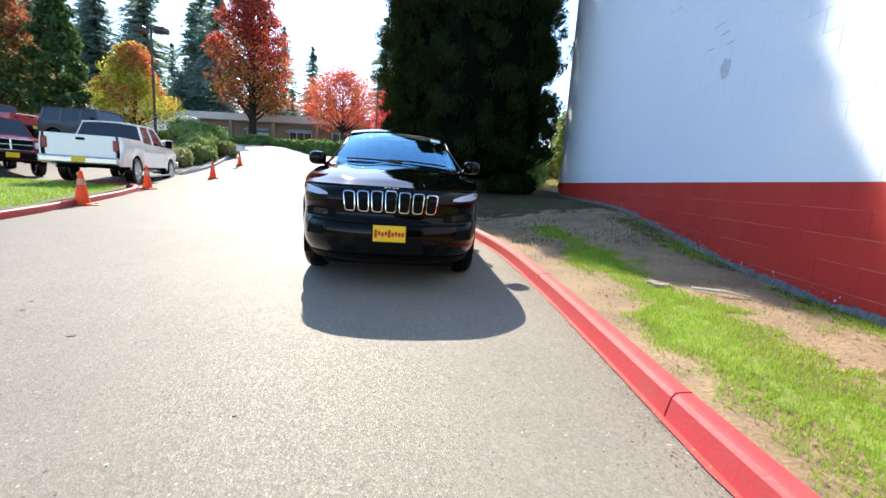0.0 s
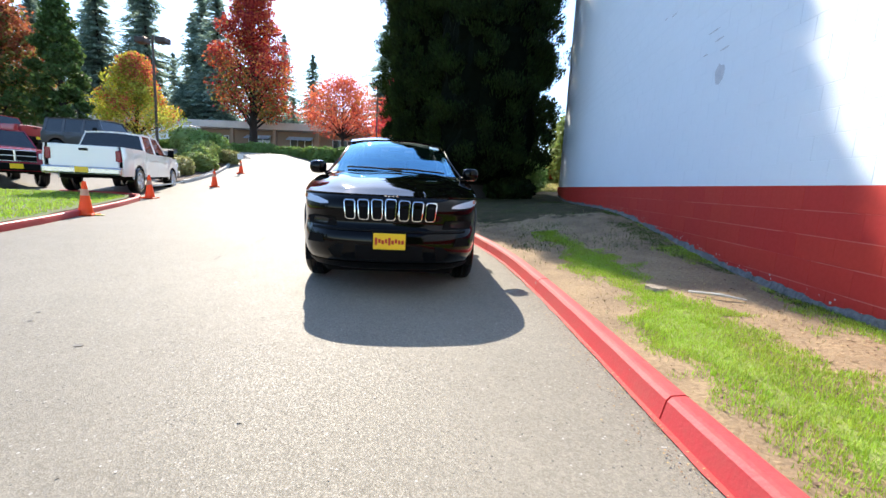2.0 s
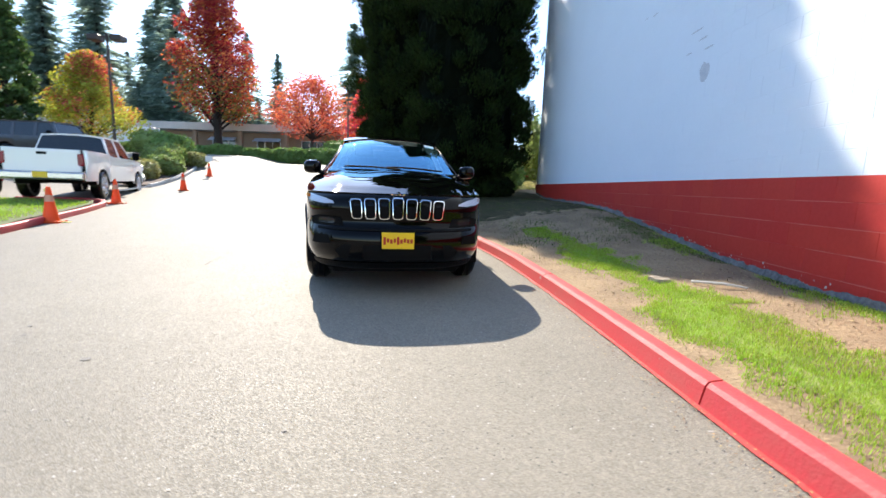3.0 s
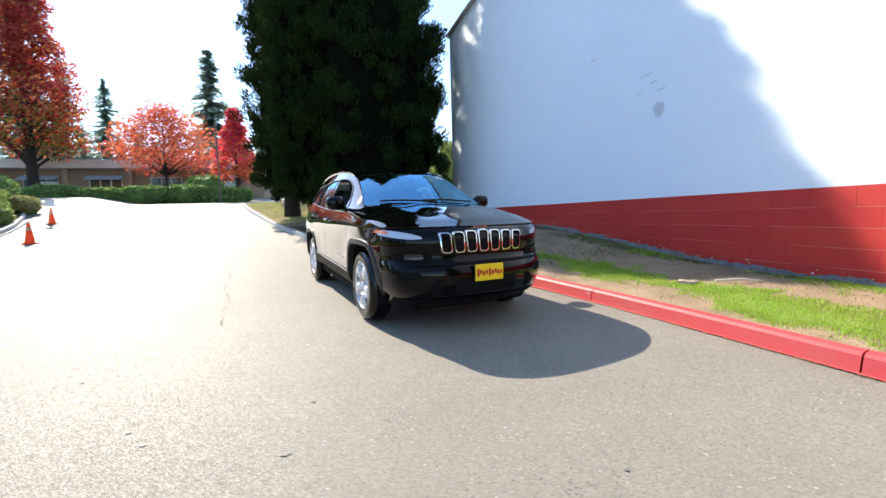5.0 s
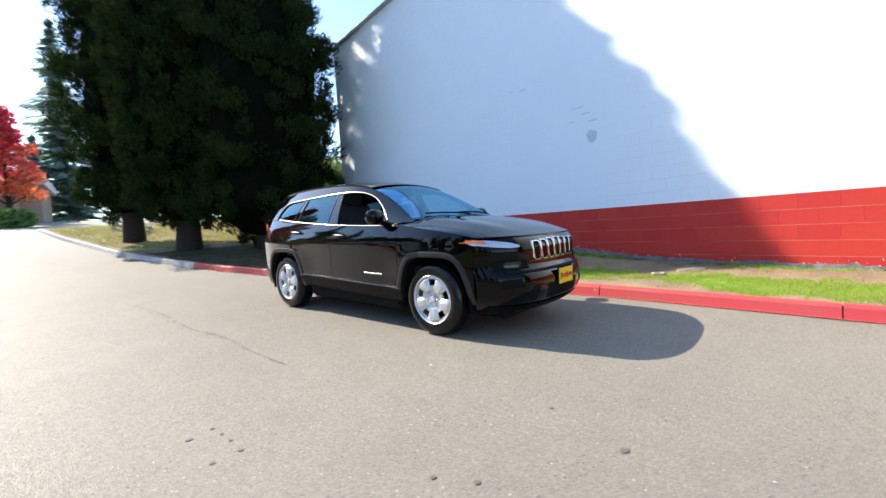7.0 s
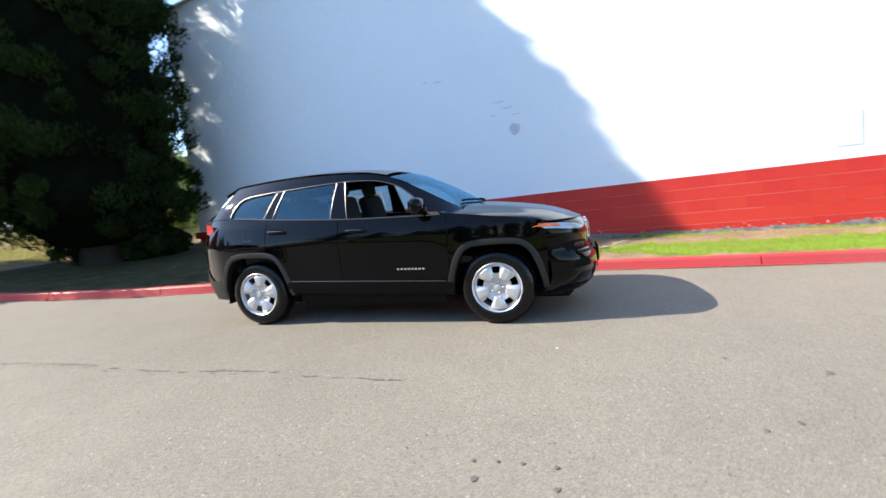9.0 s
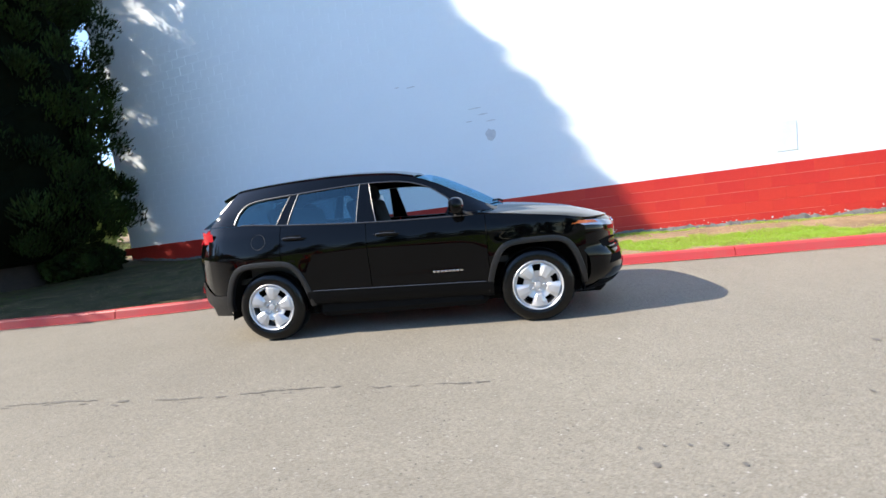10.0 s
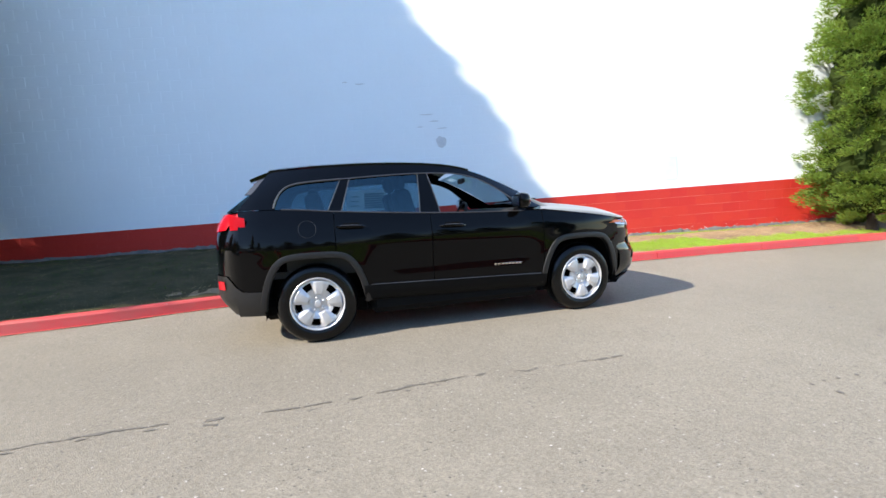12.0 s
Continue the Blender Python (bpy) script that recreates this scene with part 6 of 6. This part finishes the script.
# ---------------------------------------------------------------- wheels
def wheel_parts(parent, rim_r, tyre_r, width, spokes, holes, m, rim_mat, tyre_mat):
    """Tyre, pressed wheel face with openings, hub; the outside faces -y."""
    h = width / 2
    bm = bmesh.new()
    lathe(bm, [(rim_r - 0.012, -h + 0.02), (rim_r + 0.006, -h + 0.004), (rim_r + 0.035, -h - 0.006), (tyre_r - 0.045, -h - 0.002), (tyre_r - 0.018, -h + 0.018), (tyre_r - 0.004, -h + 0.045), (tyre_r, -h * 0.4), (tyre_r, h * 0.4), (tyre_r - 0.004, h - 0.045), (tyre_r - 0.03, h - 0.01), (rim_r, h - 0.01)], 56)
    bm.transform(m)
    tyre = part("tyre", bm, tyre_mat, parent, smooth=True)
    bm = bmesh.new()
    for q in (0.45, 0.0, -0.45):
        lathe(bm, [(tyre_r - 0.002, h * q - 0.006), (tyre_r + 0.0012, h * q - 0.004), (tyre_r + 0.0012, h * q + 0.004), (tyre_r - 0.002, h * q + 0.006)], 56)
    bm.transform(m)
    part("tread", bm, MATTE, tyre)
    # rim barrel
    bm = bmesh.new()
    lathe(bm, [(rim_r - 0.004, -h + 0.006), (rim_r + 0.004, -h + 0.002), (rim_r - 0.002, -h - 0.004), (rim_r - 0.012, -h + 0.004), (rim_r - 0.018, -h + 0.03), (rim_r - 0.026, h * 0.6)], 56)
    bm.transform(m)
    rim = part("rim", bm, rim_mat, parent, smooth=True)
    # face with openings
    bm = bmesh.new()
    seg = spokes * 12
    rs = [0.03, 0.078, 0.092, rim_r * holes[0], rim_r * (holes[0] + holes[1]) / 2, rim_r * holes[1], rim_r - 0.016]
    dish = [-h + 0.032, -h + 0.034, -h + 0.014, -h + 0.006, -h + 0.006, -h + 0.008, -h + 0.02]
    V = {}

    def vert(i, k):
        k %= seg
        if (i, k) not in V:
            a = k * math.tau / seg
            wave = 0.016 * max(-0.7, min(0.8, 1.6 * math.cos(a * spokes)))
            V[i, k] = bm.verts.new((rs[i] * math.cos(a), dish[i] - (wave if 1 < i < 6 else 0), rs[i] * math.sin(a)))
        return V[i, k]
    for i in range(len(rs) - 1):
        for k in range(seg):
            ph = k % 12
            if i in (3, 4) and ph in (5, 6) or i in (3, 4) and ph in (4, 7):
                continue
            bm.faces.new((vert(i, k), vert(i, k + 1), vert(i + 1, k + 1), vert(i + 1, k)))
    bmesh.ops.recalc_face_normals(bm, faces=bm.faces)
    bmesh.ops.solidify(bm, geom=list(bm.faces), thickness=0.012)
    bm.transform(m)
    part("wheel_face", bm, rim_mat, rim, smooth=True)
    bm = bmesh.new()
    lathe(bm, [(0.034, -h + 0.05), (0.033, -h + 0.016), (0.028, -h + 0.010), (0.001, -h + 0.008)], 24)
    for k in range(5):
        a = k * math.tau / 5 + 0.3
        lathe(bm, [(0.011, 0), (0.011, -0.018), (0.006, -0.022), (0.0005, -0.022)], 8, "y", (0.057 * math.cos(a), -h + 0.036, 0.057 * math.sin(a)))
    bm.transform(m)
    part("hub_cap", bm, rim_mat, rim, smooth=True)
    bm = bmesh.new()
    lathe(bm, [(0.05, h * 0.2), (0.16, h * 0.2), (0.16, h * 0.3), (rim_r - 0.03, h * 0.62), (0.05, h * 0.65)], 32)
    bm.transform(m)
    part("brake", bm, MATTE, rim)


for xc in WHEELS:
    for s in (1, -1):
        w = part("wheel", lathe(bmesh.new(), [(0.03, -0.02), (0.03, 0.14)], 12, "y", (xc, s * 0.70, AXLE_Z)), MATTE, suv)
        turn = 0.3 if xc > 0 else 1.1
        wheel_parts(w, 0.238, 0.360, 0.225, 5, (0.58, 0.85), Matrix.Translation((xc, s * 0.785, AXLE_Z)) @ Euler((0, turn, 0)).to_matrix().to_4x4() @ (Matrix() if s < 0 else Matrix.Rotation(math.pi, 4, "Z")), SILVER, RUBBER)

# ---------------------------------------------------------------- parked trucks and a boxy off-roader
def panel_loft(parent, name, mat, xs_, half, zlo, zhi, s, n=8, tuck=0.06):
    bm = bmesh.new()
    grid(bm, lambda x, t: (x, s * (half(x) - tuck * abs(t - 0.45) ** 2 * 2.2), zlo(x) + t * (zhi(x) - zlo(x))), xs_, span(0, 1, n))
    thick(bm, 0.03)
    return part(name, bm, mat, parent, smooth=True)


def vehicle(name, m, label, cat, paint, lower, spec, mats):
    """A parked vehicle from its side profile: flanks with wheel arches, bonnet, cab with panes, bed or boot, lamps and wheels."""
    v = empty(name, m, label, cat)
    L0, L1, W, axles, wr = spec["rear"], spec["front"], spec["half"], spec["axles"], spec["wheel"]
    top, cab, roof_z = curve(spec["top"]), spec["cab"], spec["roof"]
    az, ar = wr, wr * 1.22

    def lo(x):
        for xc in axles:
            if abs(x - xc) < ar:
                return az + math.sqrt(ar * ar - (x - xc) ** 2)
        return spec["sill"]

    def half(x):
        return W - 0.10 * smooth01((x - L1 + 0.45) / 0.45) - 0.03 * smooth01((L0 + 0.2 - x) / 0.2)
    xs_ = sorted(set(span(L0, L1, 40)) | {xc - ar * math.cos(math.pi * k / 14) + (0.001 if k == 0 else -0.001 if k == 14 else 0) for xc in axles for k in range(15)})
    for s in (1, -1):
        for nm, a, b in spec["panels"]:
            panel_loft(v, nm, paint, [x for x in xs_ if a + 0.01 < x < b - 0.01] and [a + 0.004] + [x for x in xs_ if a + 0.01 < x < b - 0.01] + [b - 0.004], half, lo, top, s)
        for xc in axles:
            bm = bmesh.new()
            grid(bm, lambda a, y: (xc + ar * math.cos(a), s * y, az + ar * math.sin(a)), span(0, math.pi, 16), [W - 0.4, W - 0.03])
            part("wheel_well", bm, MATTE, v)
            w = part("wheel", lathe(bmesh.new(), [(0.03, -0.02), (0.03, 0.1)], 12, "y", (xc, s * (W - 0.3), az)), MATTE, v)
            wheel_parts(w, wr * 0.63, wr, 0.27, 5, (0.55, 0.9), Matrix.Translation((xc, s * (W - 0.15), az)) @ (Matrix() if s < 0 else Matrix.Rotation(math.pi, 4, "Z")), SILVER, RUBBER)
    # bonnet, nose, tail
    c0, c1, c2, c3 = cab
    bm = bmesh.new()
    grid(bm, lambda x, t: (x, t * (half(x) - 0.03), top(x) + 0.045 * (1 - abs(t) ** 3)), span(c3 - 0.25, L1, 12), span(-1, 1, 14))
    part("bonnet", bm, paint, v, smooth=True)
    bm = bmesh.new()
    grid(bm, lambda t, z: (L1 - 0.10 * abs(t) ** 3 + 0.02, t * (half(L1) - 0.01), z), span(-1, 1, 14), span(spec["sill"], top(L1) + 0.02, 6))
    part("front_panel", bm, paint, v, smooth=True)
    bm = bmesh.new()
    box(bm, (L1 + 0.035, 0, (top(L1) + spec["sill"]) / 2 + 0.16), (0.05, W * 1.05, 0.34), 0.03)
    g = part("grille", bm, MATTE, v)
    bm = bmesh.new()
    for q in (-0.17, 0, 0.17):
        box(bm, (L1 + 0.06, 0, (top(L1) + spec["sill"]) / 2 + 0.16 + q), (0.03, W * 1.05, 0.03), 0.008)
    box(bm, (L1 + 0.06, 0, (top(L1) + spec["sill"]) / 2 + 0.16), (0.03, 0.05, 0.34), 0.008)
    part("grille_trim", bm, CHROME, g)
    for s in (1, -1):
        bm = bmesh.new()
        box(bm, (L1 - 0.02, s * (W - 0.24), top(L1) - 0.14), (0.14, 0.34, 0.2), 0.04, seg=2)
        part("headlight", bm, bpy.data.materials["lamp_reflector"], v)
        bm = bmesh.new()
        box(bm, (L0 + 0.05, s * (W - 0.155), top(L0) - 0.27), (0.12, 0.15, 0.33), 0.03, seg=2)
        part("tail_light", bm, TRUCK_LENS, v)
    for nm, x in (("front_bumper", L1 + 0.06), ("rear_bumper", L0 - 0.10)):
        bm = bmesh.new()
        box(bm, (x, 0, spec["sill"] + 0.13), (0.18, W * 2 - 0.08, 0.22), 0.05, seg=2)
        bb = part(nm, bm, lower, v)
        bm = bmesh.new()
        box(bm, (x + (0.1 if x > 0 else -0.1), 0, spec["sill"] + 0.15), (0.012, 0.31, 0.155), 0.003)
        part("plate", bm, PLATE_Y, bb, "plain yellow dealer plate")
    if spec["bed"]:
        bm = bmesh.new()
        box(bm, (L0 + 0.03, 0, (top(L0) + spec["sill"] + 0.2) / 2), (0.06, W * 2 - 0.3, top(L0) - spec["sill"] - 0.2), 0.02)
        tg = part("tailgate", bm, paint, v)
        bm = bmesh.new()
        box(bm, (L0 - 0.005, 0, top(L0) - 0.12), (0.02, 0.22, 0.07), 0.01)
        part("tailgate_handle", bm, MATTE, tg)
        bm = bmesh.new()
        box(bm, ((L0 + c0) / 2, 0, spec["sill"] + 0.3), (c0 - L0 - 0.1, W * 2 - 0.2, 0.06))
        for s in (1, -1):
            box(bm, ((L0 + c0) / 2, s * (W - 0.11), (top(-2) + spec["sill"]) / 2 + 0.15), (c0 - L0 - 0.1, 0.05, top(-2) - spec["sill"] - 0.3))
        part("bed", bm, MATTE, v)
    else:
        bm = bmesh.new()
        grid(bm, lambda t, z: (L0 + 0.06 * abs(t) ** 3, t * (W - 0.03), z), span(-1, 1, 12), span(spec["sill"], top(L0), 5))
        part("tailgate", bm, paint, v, smooth=True)
    # cab
    yb, yt = W - 0.07, W - 0.24

    def cabp(x, z):
        t = (z - top(x)) / (roof_z - top(x))
        return yb + (yt - yb) * min(1, max(0, t))
    bm = bmesh.new()
    grid(bm, lambda x, t: (x, t * (yt + 0.02), roof_z + 0.05 * (1 - abs(t) ** 2.5) - 0.06 * smooth01(abs((x - (c1 + c2) / 2) / ((c2 - c1) / 2)) - 0.6)), span(c1 - 0.03, c2 + 0.05, 14), span(-1, 1, 14))
    thick(bm, 0.05)
    part("roof", bm, paint, v, smooth=True)
    for s in (1, -1):
        for nm, xa, xb, xc_, xd in [("pillar", c0, c0 + 0.16, c1 - 0.02, c1 + 0.12), ("pillar", c3 - 0.12, c3, c2 - 0.06, c2 + 0.04)] + [("pillar", x - 0.07, x + 0.07, x - 0.06, x + 0.06) for x in spec["posts"]]:
            bm = bmesh.new()
            grid(bm, lambda u, t: ((lambda x, z: (x, s * cabp(min(max(x, c0), c3), z), z))((xa + (xb - xa) * u) * (1 - t) + (xc_ + (xd - xc_) * u) * t, top(xa) * (1 - t) + roof_z * t)), [0, 1], span(0, 1, 4))
            thick(bm, 0.03)
            part(nm, bm, paint, v)
        bm = bmesh.new()
        grid(bm, lambda u, t: ((lambda x, z: (x, s * (cabp(min(max(x, c0), c3), z) - 0.012), z))((c0 + (c3 - c0) * u) * (1 - t) + (c1 + (c2 - c1) * u) * t, top(0) * (1 - t) + (roof_z - 0.01) * t)), span(0, 1, 8), span(0, 1, 4))
        part("side_glass", bm, mats, v)
        bm = bmesh.new()
        box(bm, (c3 - 0.25, s * (W + 0.13), top(c3) + 0.12), (0.12, 0.2, 0.26), 0.04, seg=2)
        box(bm, (c3 - 0.22, s * (W - 0.01), top(c3) + 0.04), (0.06, 0.16, 0.05), 0.01)
        part("mirror", bm, MATTE, v)
    for nm, a, b in (("rear_glass", c0 + 0.02, c1), ("windscreen", c3 - 0.02, c2)):
        bm = bmesh.new()
        grid(bm, lambda t, u: (a + (b - a) * u, t * (yb + (yt - yb) * u - 0.02), top(a) + (roof_z - top(a)) * u), span(-1, 1, 8), span(0, 1, 5))
        part(nm, bm, mats, v)
    bm = bmesh.new()
    box(bm, ((L0 + L1) / 2, 0, spec["sill"] + 0.05), (L1 - L0 - 0.5, W * 1.5, 0.25), 0.05)
    part("chassis", bm, MATTE, v)
    return v


TRUCK = dict(rear=-2.85, front=2.9, half=0.98, axles=(1.95, -1.62), wheel=0.40, sill=0.52, roof=1.90, bed=True,
             top=[(-2.9, 1.36), (-1.0, 1.35), (-0.8, 1.30), (1.2, 1.28), (1.6, 1.27), (2.5, 1.22), (2.95, 1.14)], cab=(-0.98, -0.78, 0.75, 1.42), posts=(0.1,),
             panels=[("bed_side", -2.85, -0.98), ("rear_door", -0.98, 0.12), ("front_door", 0.12, 1.25), ("fender", 1.25, 2.9)])
BOXY = dict(rear=-2.2, front=2.25, half=0.95, axles=(1.42, -1.42), wheel=0.41, sill=0.52, roof=1.88, bed=False,
            top=[(-2.3, 1.22), (0.9, 1.2), (1.4, 1.18), (2.3, 1.10)], cab=(-2.15, -2.05, 0.62, 0.98), posts=(-1.1, -0.1),
            panels=[("rear_quarter", -2.2, -1.0), ("rear_door", -1.0, -0.1), ("front_door", -0.1, 0.95), ("fender", 0.95, 2.25)])
DARK_CHROME = material("dark_chrome", (0.5, 0.5, 0.51), 0.2, metal=0.9)
TRUCK_LENS = material("dark_red_lens", (0.24, 0.003, 0.012), 0.25)
WHITE_PAINT = material("white_car_paint", (0.78, 0.78, 0.77), 0.25, coat=0.8)
RED_PAINT = material("dark_red_car_paint", (0.30, 0.012, 0.035), 0.25, coat=0.8)
BRIGHT_RED = material("bright_red_car_paint", (0.4, 0.02, 0.02), 0.25, coat=0.8)
GREY_PAINT = material("dark_grey_car_paint", (0.06, 0.058, 0.06), 0.3, metal=0.4, coat=0.6)
DARK_PANE = material("dark_car_pane", (0.012, 0.015, 0.017), 0.05, spec=0.7)


def parked(x, y, yaw):
    return pose(x, y, land(x, y), 0, 0, yaw)


vehicle("pickup_truck", parked(-13.05, 13.95, 113.5), "white crew-cab pickup truck parked past the lawn", "truck", WHITE_PAINT, DARK_CHROME, TRUCK, DARK_PANE)
vehicle("pickup_truck", parked(-17.96, 13.76, -28), "dark red pickup truck parked nose out", "truck", RED_PAINT, MATTE, TRUCK, DARK_PANE)
vehicle("off_road_vehicle", parked(-20.1, 20.3, 3), "dark grey boxy off-road vehicle on the upper lot", "car", GREY_PAINT, MATTE, BOXY, DARK_PANE)
vehicle("pickup_truck", parked(-30.2, 23.6, 178), "bright red pickup truck on the upper lot", "truck", BRIGHT_RED, MATTE, TRUCK, DARK_PANE)

# ---------------------------------------------------------------- pale mortar showing along the red courses
MORTAR = material("pale_mortar", (0.58, 0.15, 0.12), 0.85, var=0.5, scale=6, fine=40, tint=(0.52, 0.08, 0.06))
for c in range(1, 5):
    z = RED_TOP - c * BH
    bm = bmesh.new()
    prev = None
    for y in span(-3.4, 10.0, 268):
        k = noise.noise((y * 1.3, c * 3.1, 6)) + 0.5 * noise.noise((y * 7, c * 3.1, 6)) - 0.035 * max(0, y - 4)
        t = 0.0045 * smooth01(0.75 + k)
        cur = [bm.verts.new((WALL_X + 0.0243, y, z + d * t)) for d in (-1, 1)]
        if prev and t > 0.0012 and z > wall_foot(y) + 0.03:
            bm.faces.new((prev[0], prev[1], cur[1], cur[0]))
        prev = cur
    part("mortar_line", bm, MORTAR, wall, "thin pale mortar line between red blocks")

# ---------------------------------------------------------------- red painted blocks, piece by piece
bm = block_mesh(BW - 0.0003, BH - 0.0016, 0.0, 0.0024)
bmesh.ops.recalc_face_normals(bm, faces=bm.faces)
mesh_full = bpy.data.meshes.new("block")
bm.to_mesh(mesh_full)
bm.free()
mesh_full.materials.append(WALL_RED)
verts, faces = [], []
tmpl_v = [v.co.copy() for v in mesh_full.vertices]
tmpl_f = [tuple(p.vertices) for p in mesh_full.polygons]
for c in range(7):
    z = RED_TOP - (c + 1) * BH + 0.0025
    y = -13.8 - (BW / 2 if c % 2 else 0)
    while y < WALL_END - BW:
        y += BW
        if z + BH < wall_foot(y) - 0.1:
            continue
        if -3.2 < y < 8.6:
            ob = new("block", mesh_full)
            ob.location = (WALL_X + 0.026 + random.uniform(-0.0005, 0.0005), y, z)
            ob.parent = wall
        else:
            i = len(verts)
            verts += [v + Vector((WALL_X + 0.026, y, z)) for v in tmpl_v]
            faces += [tuple(k + i for k in f) for f in tmpl_f]
tagged(raw("far_blocks", verts, faces, WALL_RED, wall), kind="stuff")
